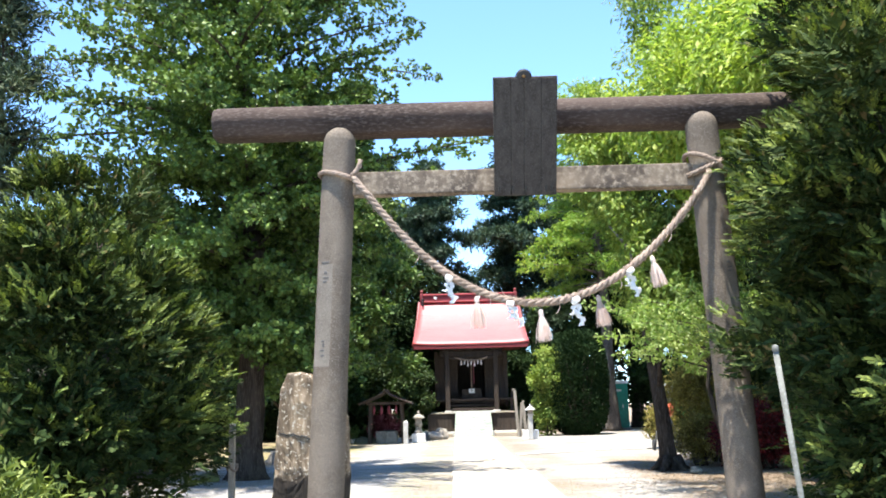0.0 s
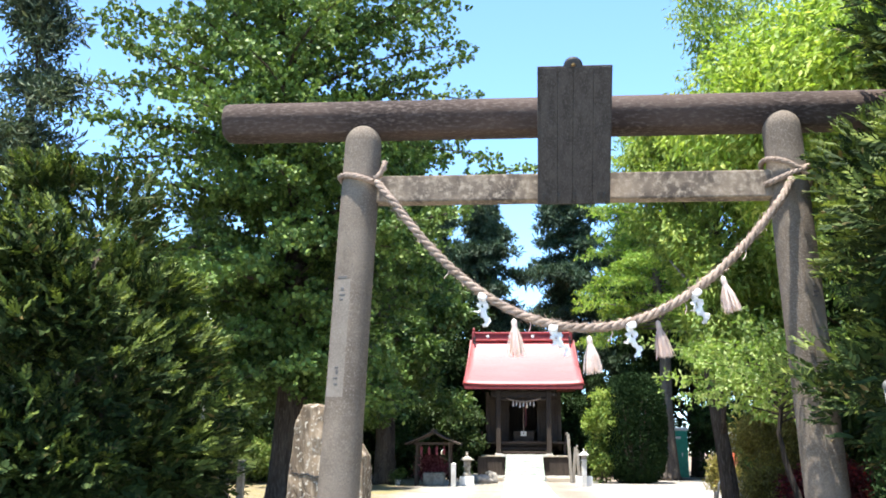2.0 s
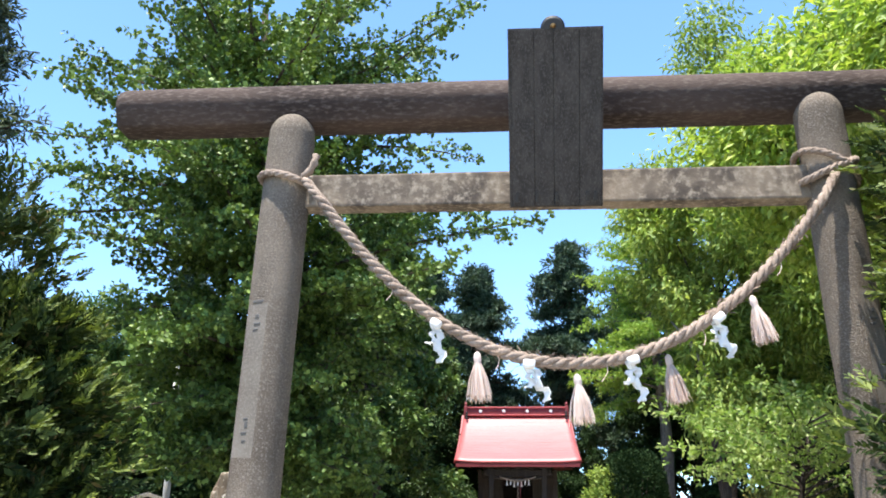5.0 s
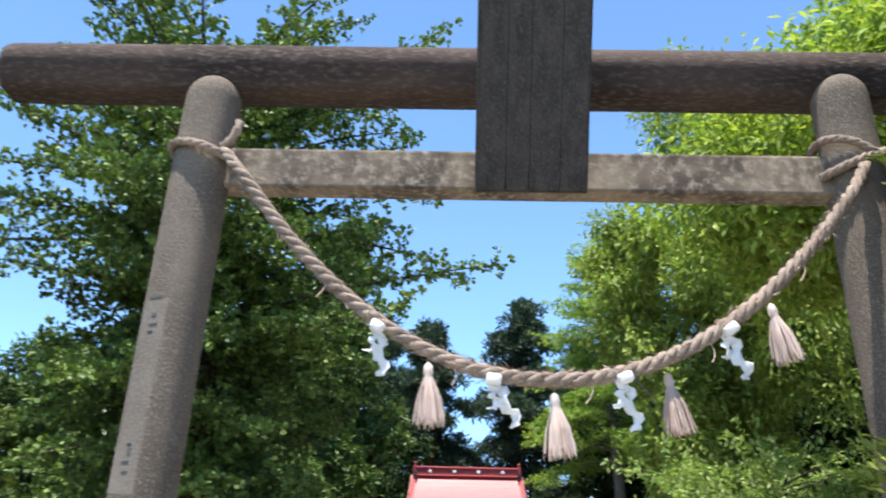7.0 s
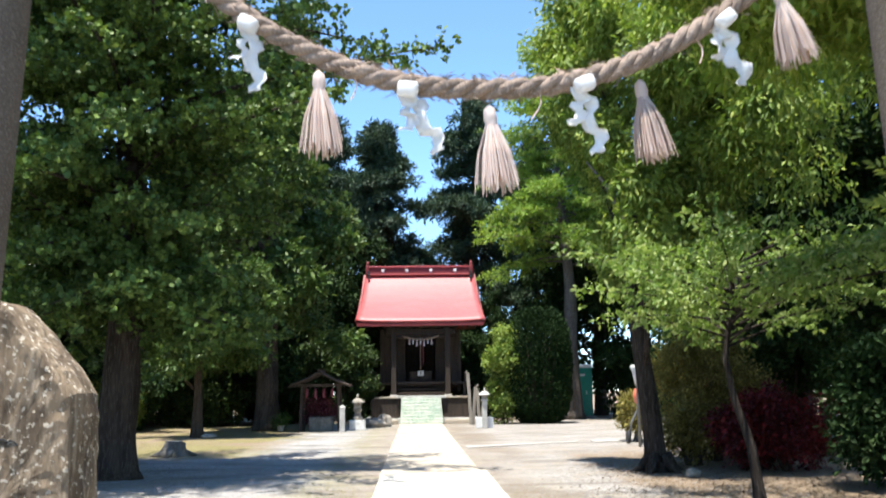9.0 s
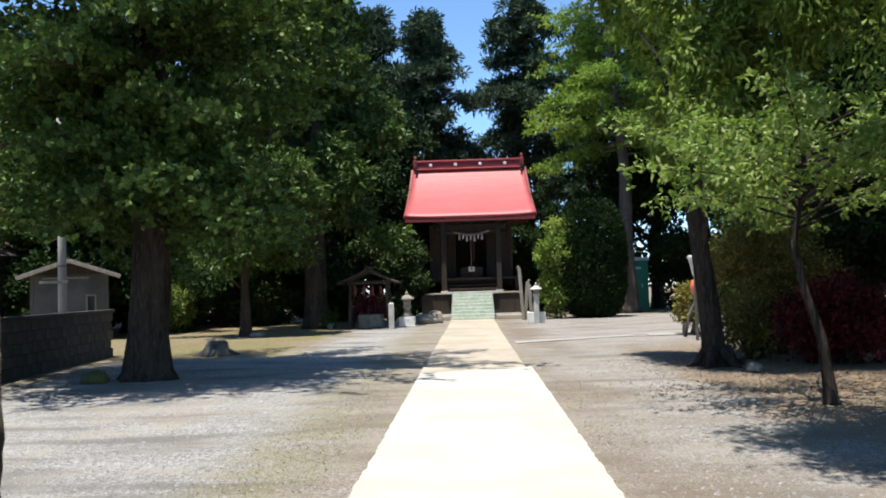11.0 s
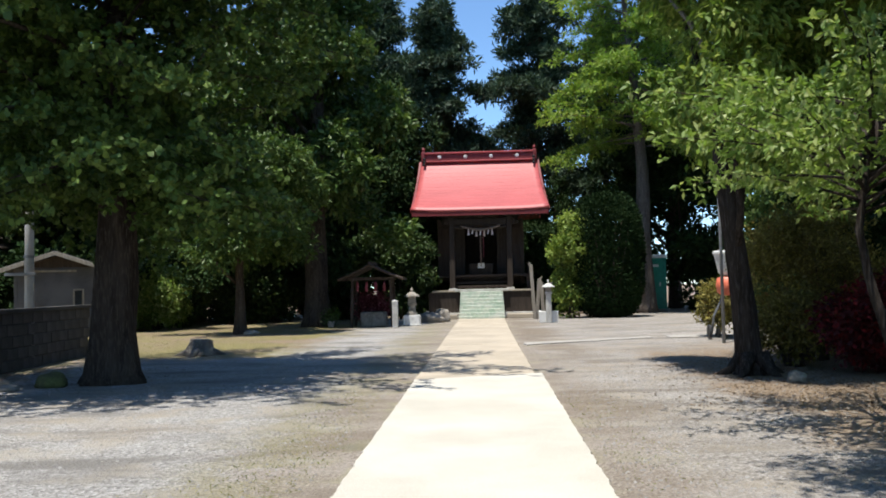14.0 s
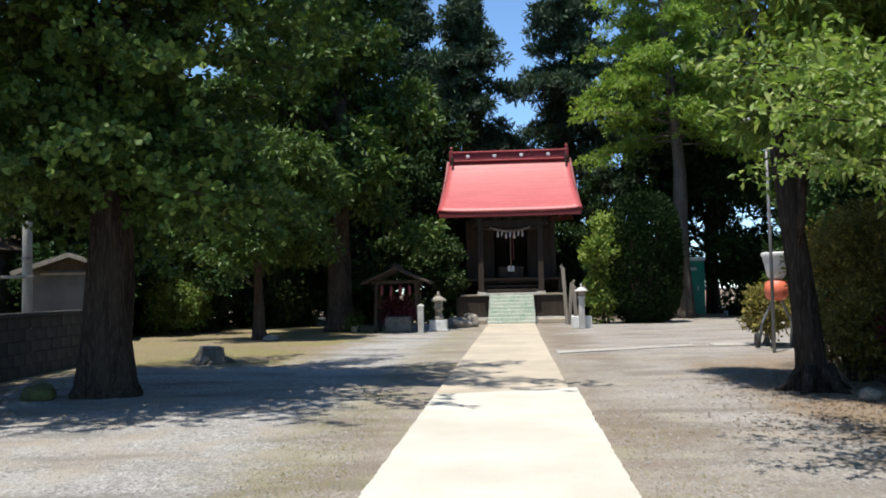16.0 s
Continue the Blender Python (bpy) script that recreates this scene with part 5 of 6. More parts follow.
# ---- hedges beside the gate ----
def hedge_tree(name, x, y, label, seed, half, lift, twigs, count, clump, size, taper=0.12):
    rng = np.random.default_rng(seed)
    ob = thing(name, x, y, 0, label, "conifer")
    part("trunk", tube([(0, 0, -0.02), (0.03, 0, half[2]), (0, 0.03, lift + 1.7 * half[2])], [0.13, 0.10, 0.03], 10, 0.3, seed, 4), BARK, ob, "", True)
    c, r = envelope(rng, count, (0, 0, lift + half[2]), (half[0] - 0.12, half[1] - 0.12, half[2] - 0.1), clump, 0.80, -0.97, 1, taper, 0.1, 0.22)
    ci, ri = envelope(rng, count // 3, (0, 0, lift + half[2]), (half[0] - 0.35, half[1] - 0.35, half[2] - 0.3), clump * 1.5, 0.5, -0.97, 1, taper, 0.2, 0.22)
    c, r = np.vstack([c, ci]), np.vstack([r, ri])
    for q in range(8):
        part("limb", tube(curve_points((0, 0, 0.3 + 0.16 * q * half[2]), c[q], (0, 0, -0.08), 5), [0.04, 0.03, 0.025, 0.018, 0.008], 6, 0.2, q), BARK, ob, "", True)
    # fans of scale leaves: dark old sprays inside, bright new shoots that also paint the sunlit upper sides
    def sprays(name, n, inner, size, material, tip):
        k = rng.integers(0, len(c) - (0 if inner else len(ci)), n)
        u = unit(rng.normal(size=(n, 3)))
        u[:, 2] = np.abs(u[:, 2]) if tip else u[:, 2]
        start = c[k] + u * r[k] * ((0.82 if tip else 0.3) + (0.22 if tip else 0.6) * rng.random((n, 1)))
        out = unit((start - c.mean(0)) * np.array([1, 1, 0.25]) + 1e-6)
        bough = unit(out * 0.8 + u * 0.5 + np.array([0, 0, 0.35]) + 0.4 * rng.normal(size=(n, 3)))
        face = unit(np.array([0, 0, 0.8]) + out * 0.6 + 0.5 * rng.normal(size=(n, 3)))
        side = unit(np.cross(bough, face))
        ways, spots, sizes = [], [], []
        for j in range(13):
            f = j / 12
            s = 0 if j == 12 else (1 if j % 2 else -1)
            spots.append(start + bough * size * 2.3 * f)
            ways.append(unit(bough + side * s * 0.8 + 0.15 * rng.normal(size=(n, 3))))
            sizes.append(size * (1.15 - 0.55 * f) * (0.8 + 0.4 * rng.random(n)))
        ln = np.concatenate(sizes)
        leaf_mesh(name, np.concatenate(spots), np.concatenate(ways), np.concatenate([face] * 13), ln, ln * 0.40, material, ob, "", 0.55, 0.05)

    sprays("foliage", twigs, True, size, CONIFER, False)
    sprays("sunlit_young_growth", int(twigs * 0.34), False, size * 0.8, SHOOTS, True)
    return ob


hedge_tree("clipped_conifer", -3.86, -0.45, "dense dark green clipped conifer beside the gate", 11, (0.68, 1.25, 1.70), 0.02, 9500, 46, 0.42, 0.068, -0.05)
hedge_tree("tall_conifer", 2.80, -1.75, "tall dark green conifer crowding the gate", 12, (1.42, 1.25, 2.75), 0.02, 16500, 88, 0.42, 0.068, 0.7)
# the second tall conifer is added to throw shade east of the path
hedge_tree("tall_conifer", 4.25, 1.55, "extra dark green conifer added to shade the yard", 14, (1.35, 1.4, 3.2), 0.02, 9000, 160, 0.26, 0.085)
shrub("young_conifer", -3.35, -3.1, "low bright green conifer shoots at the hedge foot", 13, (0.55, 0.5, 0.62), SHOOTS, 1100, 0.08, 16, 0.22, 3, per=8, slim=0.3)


# ---- trees of the yard ----
def ginkgo():
    rng = np.random.default_rng(21)
    ob = thing("ginkgo_tree", -5.3, 11.4, 0, "large spreading ginkgo tree with a thick furrowed trunk", "tree")
    plain_trunk(ob, 21, [(0, 0, -0.05), (0.05, 0, 2.0), (0.15, 0.1, 5.0), (-0.1, 0, 8.5), (-0.4, 0, 12.2)], 0.36, 0.06, BARK, 28)
    specs = []
    for b in range(104):
        f = (b + rng.random()) / 104
        z = 2.35 + 9.3 * f
        az = b * 2.399963 + 0.5 * rng.normal()
        ln = (2.5 + 4.2 * min(f, 0.4)) * (1 - f ** 9) * (0.72 + 0.42 * rng.random()) + 0.5
        east = math.cos(az)
        if east > 0.2:
            ln = min(ln, 2.2 + 0.32 * max(0.0, z - 3.0) + 1.2 * (1 - east))
        if east < -0.2 and z < 7.0:
            ln = min(ln, 2.6 + 0.6 * (1 + east))
        specs.append(((0.1 - 0.5 * f, 0, z), az, ln, 0.10 + 0.75 * f * f + 0.1 * rng.normal(), 0.14 + 0.14 * (1 - f)))
    # short steep boughs that fill the heart of the crown, and a drooping skirt round the foot of it
    for b in range(70):
        f = (b + rng.random()) / 70
        specs.append(((-0.4 * f, 0, 2.6 + 8.8 * f), b * 2.399963 + 1.0, (1.9 + 0.9 * rng.random()) * (1 - 0.35 * f), 0.35 + 0.7 * rng.random(), 0.2))
    for b in range(30):
        specs.append(((0.05, 0, 2.35 + 1.5 * rng.random()), b * 2.399963 + 0.3 * rng.normal(), 1.3 + 1.3 * rng.random(), 0.05, 0.16 + 0.1 * rng.random()))
    for az, z, ln, rise in ((0.0, 6.0, 5.4, 0.34), (-0.35, 5.2, 4.6, 0.25), (0.25, 7.6, 4.7, 0.28), (0.05, 8.6, 4.2, 0.35), (3.1, 7.6, 4.6, 0.3), (2.8, 8.8, 4.2, 0.35), (3.45, 6.4, 3.9, 0.2)):
        specs.append(((0, 0, z), az, ln, rise, 0.16))
    leafy_boughs(rng, specs, 0.95, 0.23, 0.075, 6, 0.088, GINKGO, BARK, ob, slim=0.95, hang=0.45, first=0.14, jitter=0.05, wood=0.03, tilt=0.42)


ginkgo()


def east_clumps(rng):
    a, ra = boughs(rng, 26, 4.6, 11.2, lambda f: 4.0 * (1 - 0.6 * f), lambda f: 0.1 + 0.35 * f, 0.62, (1.6, 0.2))
    b, rb = envelope(rng, 12, (3.0, 0.3, 7.6), (2.6, 2.4, 3.0), 0.6, 0.3)
    c, r = np.vstack([a, b]), np.vstack([ra, rb])
    ok = c[:, 0] > -0.1 + 0.3 * np.maximum(0, 6.2 - c[:, 2])
    d, rd = boughs(rng, 46, 3.0, 7.6, lambda f: 1.5 + 0.7 * f, lambda f: -0.05 + 0.2 * f, 0.36, (0.2, 0.0))
    d += np.array([-0.1, -0.1, 0])
    keep = d[:, 0] > -0.55 - 0.35 * np.maximum(0, d[:, 2] - 4.5)
    d, rd = d[keep], rd[keep]
    return np.vstack([c[ok], d]), np.vstack([r[ok], rd])


east = broad_tree("zelkova_tree", 3.45, 11.0, "leaning rough barked tree with drooping light leaves", "tree", 22, [(0, 0, -0.05), (-0.10, 0, 1.2), (-0.34, 0, 3.2), (-0.1, 0.1, 5.5), (0.9, 0.2, 9.5)], 0.185, 0.035, east_clumps, 15500, 6, 0.135, WILLOW, DARK_BARK, 11, slim=0.34, droop=0.7, reach=0.42, sides=20)
part("dead_limb", tube([(-0.30, 0, 3.6), (-0.42, 0, 4.2), (-0.66, -0.02, 4.7), (-0.98, 0, 5.1)], [0.05, 0.042, 0.036, 0.012], 8, 0.2, 3), PALE_BARK, east, "bare bleached dead limb", True)
for a in (0.3, 1.5, 3.0, 4.1, 5.3):
    part("root", tube([(0.14 * math.cos(a), 0.14 * math.sin(a), 0.25), (0.30 * math.cos(a), 0.30 * math.sin(a), 0.06), (0.5 * math.cos(a), 0.48 * math.sin(a), -0.03)], [0.11, 0.06, 0.02], 8, 0.3, a), DARK_BARK, east, "", True)


def cherry():
    rng = np.random.default_rng(23)
    ob = thing("cherry_tree", 3.44, 6.67, 0, "small spreading tree with layered bright green leaves", "tree")
    plain_trunk(ob, 23, [(0, 0, -0.03), (-0.05, 0.02, 0.6), (-0.22, 0.05, 1.2), (-0.30, 0.05, 1.7), (-0.1, 0, 2.6)], 0.07, 0.024, DARK_BARK, 12, 0.2)
    specs = []
    for b in range(40):
        f = b / 39
        az = b * 2.399963 + 0.4 * rng.normal()
        ln = (1.5 + 0.9 * f * (1 - f) * 4) * (0.7 + 0.5 * rng.random()) * (1.12 if math.cos(az) > 0 else 0.78)
        specs.append(((-0.25 + 0.15 * f, 0.04, 1.8 + 0.95 * f), az, ln, 0.40 + 0.12 * rng.normal(), 0.16))
    leafy_boughs(rng, specs, 0.62, 0.15, 0.055, 3, 0.082, SMALL_LEAF, DARK_BARK, ob, slim=0.45, wide=0.5, hang=0.3, first=0.3, jitter=0.03, wood=0.016, flat=0.5, tilt=0.36, clear=1.86)


cherry()


def larch():
    rng = np.random.default_rng(24)
    ob = thing("larch_tree", 6.3, 35.1, 0, "tall tree with feathery yellow green leaves", "tree")
    plain_trunk(ob, 24, [(0, 0, -0.05), (0.05, 0, 4), (-0.2, 0, 9), (-0.7, 0, 17)], 0.42, 0.05, GREY_BARK, 20)
    specs = []
    for b in range(104):
        f = (b + rng.random()) / 104
        az = b * 2.399963 + 0.5 * rng.normal()
        ln = (3.5 * (1 - f) ** 0.6 + 0.4) * (0.7 + 0.45 * rng.random())
        specs.append(((-0.5 * f, 0, 6.6 + 10.2 * f), az, ln, 0.12 + 0.5 * f + 0.1 * rng.normal(), 0.30 - 0.12 * f))
    leafy_boughs(rng, specs, 1.15, 0.24, 0.12, 5, 0.19, LIGHT_LEAF, GREY_BARK, ob, slim=0.34, wide=0.5, hang=0.4, first=0.2, jitter=0.08, wood=0.03, tilt=0.2)


larch()


def west_clumps(rng):
    c, r = boughs(rng, 48, 4.0, 14.0, lambda f: 3.5 * (1 - 0.7 * f), lambda f: 0.0 + 0.4 * f, 0.72, (0, -0.4))
    ok = (c[:, 0] < 2.7) & (c[:, 1] < 2.0)
    return c[ok], r[ok]


broad_tree("camphor_tree", -5.6, 28.3, "tall leafy tree with a straight dark trunk", "tree", 25, [(0, 0, -0.05), (0.05, 0, 4), (0.2, 0, 9), (0.3, 0, 14.5)], 0.42, 0.06, west_clumps, 9000, 6, 0.24, MID_LEAF, BARK, 18, slim=0.45, reach=0.45)


def pine_clumps(rng):
    c, r = envelope(rng, 34, (0.2, 0, 3.9), (2.2, 1.8, 1.9), 0.55, 0.4, -1, 1, 0.2, 1.9)
    return c, r


broad_tree("pine_tree", -6.97, 24.2, "small tree with a thin trunk and pale leaf tips", "tree", 26, [(0, 0, -0.05), (-0.05, 0, 1.5), (0.05, 0, 3.2), (0.2, 0, 5.2)], 0.18, 0.04, pine_clumps, 3600, 6, 0.17, MID_LEAF, BARK, 12, slim=0.4)

def elm_clumps(rng):
    a, ra = boughs(rng, 52, 4.5, 7.2, lambda f: 4.4 * (1 - 0.35 * f), lambda f: 0.04 + 0.25 * f, 0.55, (-0.6, 0.2))
    ok = (a[:, 2] > 4.4) & (a[:, 0] > -4.1 + np.maximum(0, a[:, 2] - 4.9)) & (np.abs(a[:, 1]) < 2.4)
    b, rb = envelope(rng, 34, (-2.6, 0.2, 5.6), (1.2, 1.25, 1.1), 0.42, 0.3)
    # extra clumps, mostly out of view, added to shade the ground below
    d, rd = envelope(rng, 16, (-2.7, 1.4, 5.1), (1.2, 0.8, 0.55), 0.42, 0.3)
    return np.vstack([a[ok], b, d]), np.vstack([ra[ok], rb, rd])


broad_tree("elm_tree", 5.5, 2.7, "tall spreading tree with bright drooping leaves", "tree", 29, [(0, 0, -0.05), (-0.1, 0, 2.5), (-0.3, 0, 5), (-0.6, 0, 7.8)], 0.2, 0.05, elm_clumps, 24000, 6, 0.105, ELM_LEAF, BARK, 14, slim=0.36, droop=0.6, reach=0.4)

# ---- woods round the precinct ----
cedar = conifer("cedar_tree", -2.1, 43.0, "tall dark cedar with ragged layered boughs", 41, 15.2, 3.7, CEDAR, BARK, "cedars behind the hall", bare=0.2, whorls=17, twigs=14000, clump=0.55, power=0.6)
cedar_two = conifer("cedar_tree", 2.9, 44.0, "tall dark cedar with ragged layered boughs", 42, 16.8, 3.2, CEDAR, BARK, "cedars behind the hall", bare=0.38, whorls=14, twigs=9000, clump=0.48, power=0.5)
for ob, x, y, turn, s in ((cedar_two, 6.6, 47.5, 70, 0.92), (cedar_two, 9.6, 45.0, 160, 0.95), (cedar, -5.2, 45.0, 200, 1.05), (cedar_two, -9.0, 43.5, 30, 1.0), (cedar, -13.2, 44.0, 120, 0.96), (cedar_two, 13.5, 43.0, 250, 0.9), (cedar, -18.0, 42.0, 300, 1.0), (cedar, 17.5, 40.0, 15, 0.95)):
    c = copy_thing(ob, pose(x, y, 0, 0, 0, turn))
    c.scale = (s, s, s)
fir = conifer("fir_tree", -7.3, 4.3, "tall grey green fir with short tufted boughs", 43, 8.2, 0.8, GREY_NEEDLE, BARK, "", bare=0.06, r0=0.13, whorls=20, twigs=6500, size=0.13, clump=0.27)


def wood_clumps(rng):
    a, ra = boughs(rng, 44, 1.8, 9.6, lambda f: 4.0 * (1 - 0.7 * f * f), lambda f: 0.05 + 0.4 * f, 0.78)
    b, rb = envelope(rng, 16, (0, 0, 5.5), (2.2, 2.2, 3.2), 0.9, 0.2)
    return np.vstack([a, b]), np.vstack([ra, rb])


oak = broad_tree("oak_tree", -15.6, 31.0, "dense dark green broadleaf tree at the wood edge", "tree", 27, [(0, 0, -0.05), (0.1, 0, 3), (-0.1, 0, 6), (0.1, 0, 9.8)], 0.26, 0.05, wood_clumps, 7500, 6, 0.23, MID_LEAF, BARK, 14, "trees of the wood edge", slim=0.5, reach=0.42)
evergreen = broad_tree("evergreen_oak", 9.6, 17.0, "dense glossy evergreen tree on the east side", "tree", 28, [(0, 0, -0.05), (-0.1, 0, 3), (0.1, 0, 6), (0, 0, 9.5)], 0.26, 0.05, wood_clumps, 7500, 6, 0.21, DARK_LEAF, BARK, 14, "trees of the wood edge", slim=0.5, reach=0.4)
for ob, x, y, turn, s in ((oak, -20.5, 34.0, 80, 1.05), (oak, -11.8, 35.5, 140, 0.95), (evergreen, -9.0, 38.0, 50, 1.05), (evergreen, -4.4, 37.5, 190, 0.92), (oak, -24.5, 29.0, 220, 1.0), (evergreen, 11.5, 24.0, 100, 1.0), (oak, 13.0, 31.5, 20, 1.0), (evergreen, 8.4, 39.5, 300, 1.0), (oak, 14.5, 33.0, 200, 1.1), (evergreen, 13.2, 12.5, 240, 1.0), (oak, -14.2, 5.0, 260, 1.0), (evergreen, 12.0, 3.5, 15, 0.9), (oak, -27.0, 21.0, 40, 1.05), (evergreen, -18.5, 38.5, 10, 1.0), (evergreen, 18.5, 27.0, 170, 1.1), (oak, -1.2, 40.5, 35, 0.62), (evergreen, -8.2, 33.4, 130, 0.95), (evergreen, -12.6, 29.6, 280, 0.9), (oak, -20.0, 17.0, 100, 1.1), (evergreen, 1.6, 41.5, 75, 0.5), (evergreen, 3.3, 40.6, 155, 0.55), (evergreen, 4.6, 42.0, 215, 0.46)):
    c = copy_thing(ob, pose(x, y, 0, 0, 0, turn))
    c.scale = (s, s, s)

# ---- shrubs ----
def clipped_hedge(x, y, rx, ry, h):
    """A tall hedge sheared to a rounded block: stems inside, a skin of small leaves with shallow hollows."""
    rng = np.random.default_rng(51)
    ob = thing("round_hedge", x, y, 0, "large dark rounded clipped hedge", "shrub")
    for k in range(6):
        a = 1.05 * k
        part("stem", tube(curve_points((0.2 * math.cos(a), 0.2 * math.sin(a), -0.02), (0.7 * rx * math.cos(a), 0.7 * ry * math.sin(a), 0.8 * h), (0, 0, 0.1), 5), [0.06, 0.05, 0.04, 0.03, 0.01], 6, 0.2, k), BARK, ob, "", True)
    n = 30000
    u = unit(rng.normal(size=(n, 3)))
    k = (np.abs(u[:, 0]) ** 3 + np.abs(u[:, 1]) ** 3 + np.abs(u[:, 2]) ** 3.5) ** (-1 / 3.2)
    dents = 1 + 0.05 * np.sin(5 * u[:, 0] + 3 * u[:, 2] * 2) * np.sin(7 * u[:, 1] + 9 * u[:, 2])
    depth = (1 - 0.22 * rng.random(n) ** 2) * dents
    spot = u * (k * depth)[:, None] * np.array([rx, ry, h / 2]) + np.array([0, 0, h / 2 + 0.04])
    way = unit(u + 0.7 * rng.normal(size=(n, 3)) + np.array([0, 0, 0.3]))
    ln = 0.10 * (0.6 + 0.8 * rng.random(n))
    ok = spot[:, 2] > 0.03
    leaf_mesh("foliage", spot[ok], way[ok], unit(u + 0.6 * rng.normal(size=(n, 3)))[ok], ln[ok], 0.5 * ln[ok], HEDGE_LEAF, ob)
    return ob


clipped_hedge(4.35, 31.2, 1.18, 1.1, 4.3)
shrub("camellia_bush", 2.98, 30.9, "tall light green leafy bush beside the hall", 52, (0.62, 0.6, 2.0), WILLOW, 2200, 0.12, 40, 0.34, 5)
shrub("azalea_bush", 5.0, 12.9, "broad olive brown twiggy bush", 53, (1.15, 1.0, 1.12), OLIVE_LEAF, 4200, 0.07, 46, 0.32, 8, per=7, lift=0.1, slim=0.4)
shrub("maple_bush", 5.45, 10.9, "low rounded crimson leaved bush", 54, (0.95, 0.75, 0.56), RED_LEAF, 2600, 0.075, 34, 0.26, 6, per=7, lift=0.06, slim=0.5)
shrub("olive_bush", 4.35, 12.0, "low olive green bush at the tree foot", 55, (0.6, 0.5, 0.5), OLIVE_LEAF, 1300, 0.07, 20, 0.22, 5, per=7, slim=0.45)
shrub("young_tree", 5.05, 18.9, "small yellow green shrub on a thin stem", 56, (0.42, 0.42, 0.42), OLIVE_LEAF, 700, 0.08, 14, 0.2, 3, per=7, lift=0.28, bark=PALE_BARK)
shrub("laurel_bush", 6.1, 8.2, "dark glossy evergreen bush", 57, (1.2, 1.1, 1.0), DARK_LEAF, 2600, 0.10, 36, 0.36, 6)
shrub("laurel_bush", 7.2, 14.5, "tall dark evergreen thicket", 58, (1.5, 1.6, 1.8), DARK_LEAF, 3000, 0.12, 44, 0.5, 6)
shrub("nandina_bush", -10.9, 28.2, "green leafy bush behind the wall", 59, (1.1, 1.0, 1.2), SMALL_LEAF, 2400, 0.12, 36, 0.4, 5)
shrub("aucuba_bush", -3.4, 33.2, "leafy bush with pale leaves behind the pavilion", 60, (1.5, 1.0, 1.75), UNDER_LEAF, 2600, 0.15, 36, 0.45, 5)
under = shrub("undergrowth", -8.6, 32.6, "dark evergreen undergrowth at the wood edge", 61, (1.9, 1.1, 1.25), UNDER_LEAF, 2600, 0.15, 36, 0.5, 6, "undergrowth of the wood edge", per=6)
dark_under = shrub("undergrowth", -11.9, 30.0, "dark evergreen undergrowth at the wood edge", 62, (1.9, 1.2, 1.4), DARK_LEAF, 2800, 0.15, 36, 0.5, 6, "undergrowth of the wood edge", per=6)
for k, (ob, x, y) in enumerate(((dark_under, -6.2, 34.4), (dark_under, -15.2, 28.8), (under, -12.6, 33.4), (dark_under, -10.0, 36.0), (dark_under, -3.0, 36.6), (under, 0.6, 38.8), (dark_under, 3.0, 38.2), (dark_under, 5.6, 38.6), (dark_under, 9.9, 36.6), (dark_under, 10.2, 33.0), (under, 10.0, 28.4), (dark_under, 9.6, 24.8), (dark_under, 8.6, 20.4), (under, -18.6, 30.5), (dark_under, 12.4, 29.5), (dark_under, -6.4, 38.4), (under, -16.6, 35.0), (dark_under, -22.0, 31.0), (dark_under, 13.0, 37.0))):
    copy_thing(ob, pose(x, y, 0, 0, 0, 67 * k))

# ---- loose cover of the yard ----
cover = np.random.default_rng(77)


def scatter_stones(name, n, x0, x1, y0, y1, size, material, label, keep):
    xs, ys = x0 + (x1 - x0) * cover.random(n), y0 + (y1 - y0) * cover.random(n) ** 1.5
    ok = keep(xs, ys)
    xs, ys = xs[ok], ys[ok]
    n = len(xs)
    s = size * (0.5 + cover.random((n, 1, 1)) ** 2 * 1.2)
    octa = np.array([[1, 0, 0], [0, 1, 0], [-1, 0, 0], [0, -1, 0], [0, 0, 0.7]])[None] * s * (0.7 + 0.6 * cover.random((n, 5, 3)))
    co = octa + np.stack([xs, ys, np.zeros(n)], 1)[:, None]
    co[:, :4, 2] = 0.0
    faces = (np.array([[0, 1, 4], [1, 2, 4], [2, 3, 4], [3, 0, 4]])[None] + 5 * np.arange(n)[:, None, None]).reshape(-1, 3)
    ob = raw(name, co.reshape(-1, 3).tolist(), faces.tolist(), material)
    return tagged(ob, label, "gravel", kind="stuff")


STONES = foliage("gravel_stones", (0.26, 0.25, 0.235), (0.19, 0.182, 0.17), (0.33, 0.32, 0.30), 0.0, 0.95, gloss=0.05)
off_path = lambda x, y: (np.abs(x + 0.2) > 1.0)
scatter_stones("gravel", 26000, -8.0, 4.5, 2.5, 16.0, 0.010, STONES, "loose pale grey gravel stones on the yard", off_path)


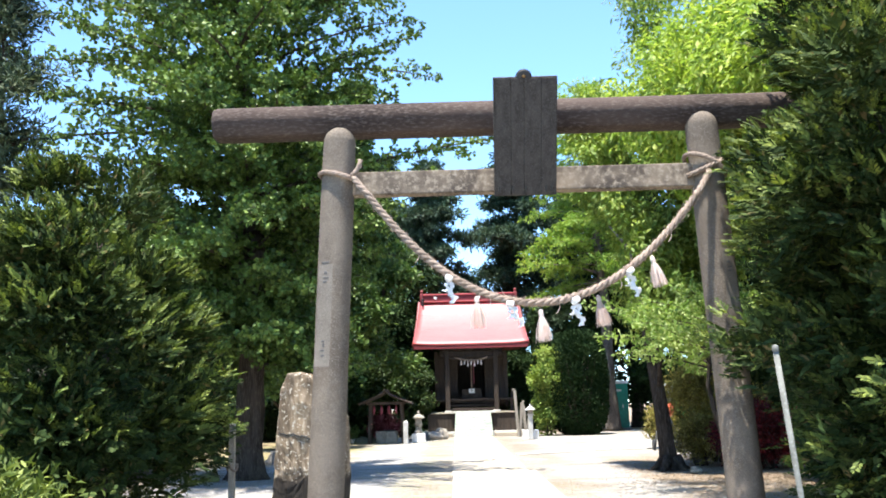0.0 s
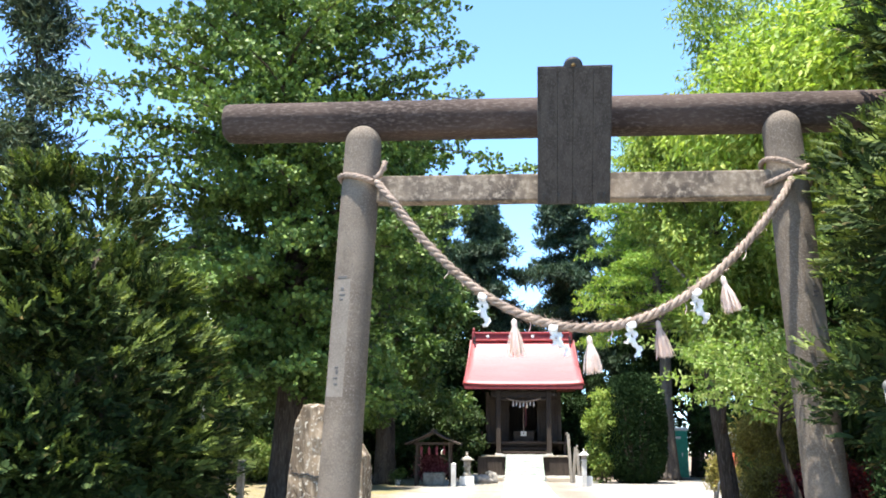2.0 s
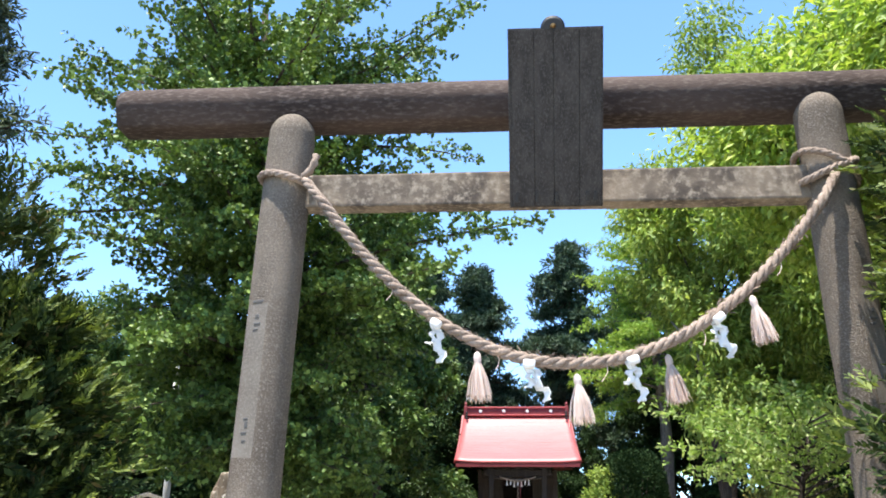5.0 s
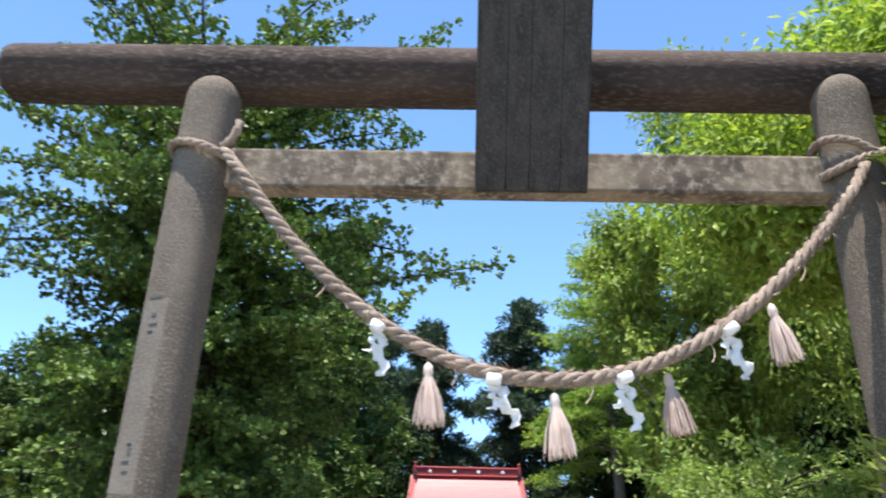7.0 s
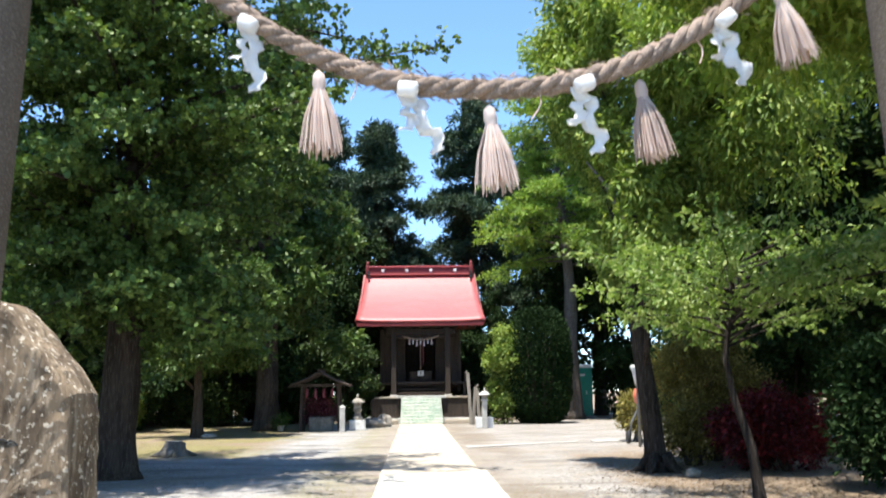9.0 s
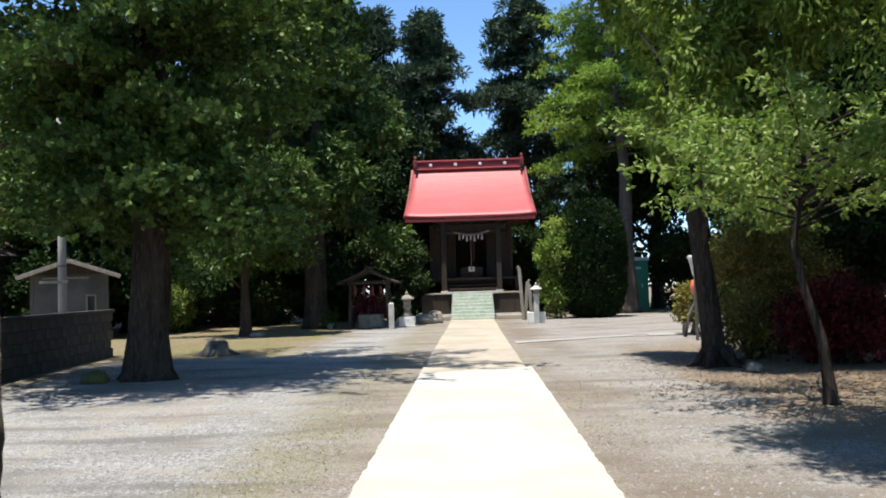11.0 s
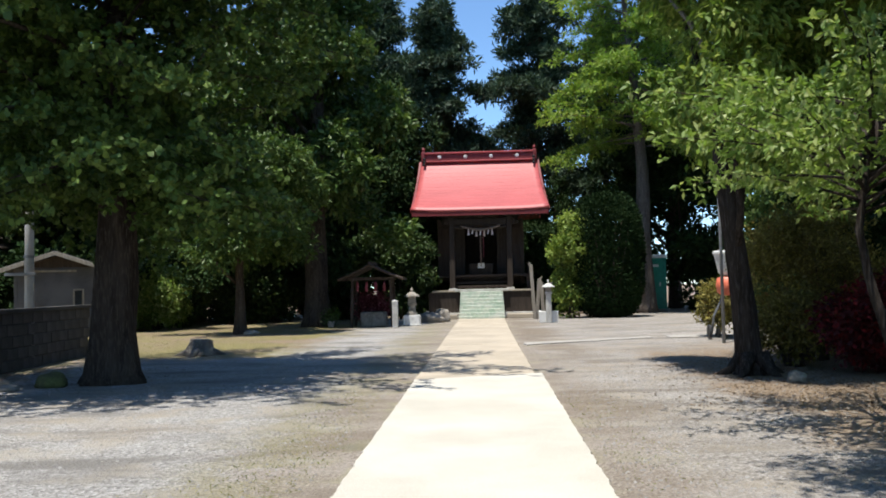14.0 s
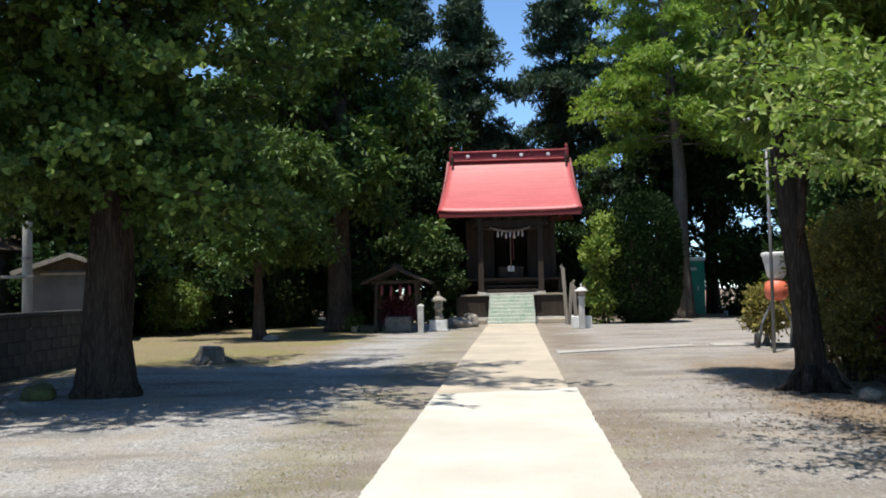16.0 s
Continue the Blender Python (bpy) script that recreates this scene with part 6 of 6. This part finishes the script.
def scatter_blades(name, spots, size, material, label, up=1.0):
    n = len(spots)
    way = unit(cover.normal(size=(n, 3)) * (np.array([0.9, 0.9, 0.4]) if up > 0.3 else np.array([1, 1, 0.08])) + np.array([0, 0, up]))
    ln = size * (0.5 + cover.random(n))
    face = cover.normal(size=(n, 3)) * (1.0 if up > 0.3 else 0.15) + np.array([0, 0, 0.0 if up > 0.3 else 1.0])
    ob = leaf_mesh(name, spots, way, unit(face), ln, ln * (0.16 if up > 0.3 else 0.7), material, None)
    return tagged(ob, label, "grass" if up > 0.3 else "litter", kind="stuff")


def patches(n, centres, spread):
    c = np.array(centres)[cover.integers(0, len(centres), n)]
    p = np.zeros((n, 3))
    p[:, :2] = c + cover.normal(size=(n, 2)) * np.array(spread)
    p = p[np.abs(p[:, 0] + 0.2) > 0.98]
    return p


GRASS = foliage("dry_grass", (0.20, 0.21, 0.06), (0.12, 0.15, 0.04), (0.36, 0.32, 0.13), 0.3, 0.7)
LITTER = foliage("fallen_leaves", (0.13, 0.085, 0.05), (0.07, 0.045, 0.03), (0.24, 0.17, 0.10), 0.1, 0.8)
scatter_blades("grass", np.vstack([patches(2600, [(-1.45, 4.0), (-1.35, 6.0), (-1.6, 5.0), (-1.9, 3.4), (-1.5, 7.6), (-1.7, 9.2), (1.05, 5.5), (0.95, 8.0)], (0.26, 0.7)), patches(7000, [(-7.5, 17.0), (-5.6, 17.5), (-9.0, 19.5), (-6.5, 20.5), (-8.5, 26.0), (-10.5, 24.0), (-6.0, 27.0)], (1.3, 1.0)), patches(2500, [(4.6, 6.3), (5.3, 5.6)], (0.5, 0.4))]), 0.026, GRASS, "thin dry grass tufts in the gravel", 0.6)
scatter_blades("fallen_leaves", np.vstack([patches(5200, [(3.6, 10.6), (4.4, 9.4), (3.2, 8.6), (4.6, 7.6), (3.9, 12.2)], (0.8, 0.7)), patches(1600, [(-6.6, 11.6), (-7.2, 13.0), (-6.0, 12.4)], (0.8, 0.7))]) + np.array([0, 0, 0.006]), 0.032, LITTER, "brown fallen leaves and bark litter", 0.02)
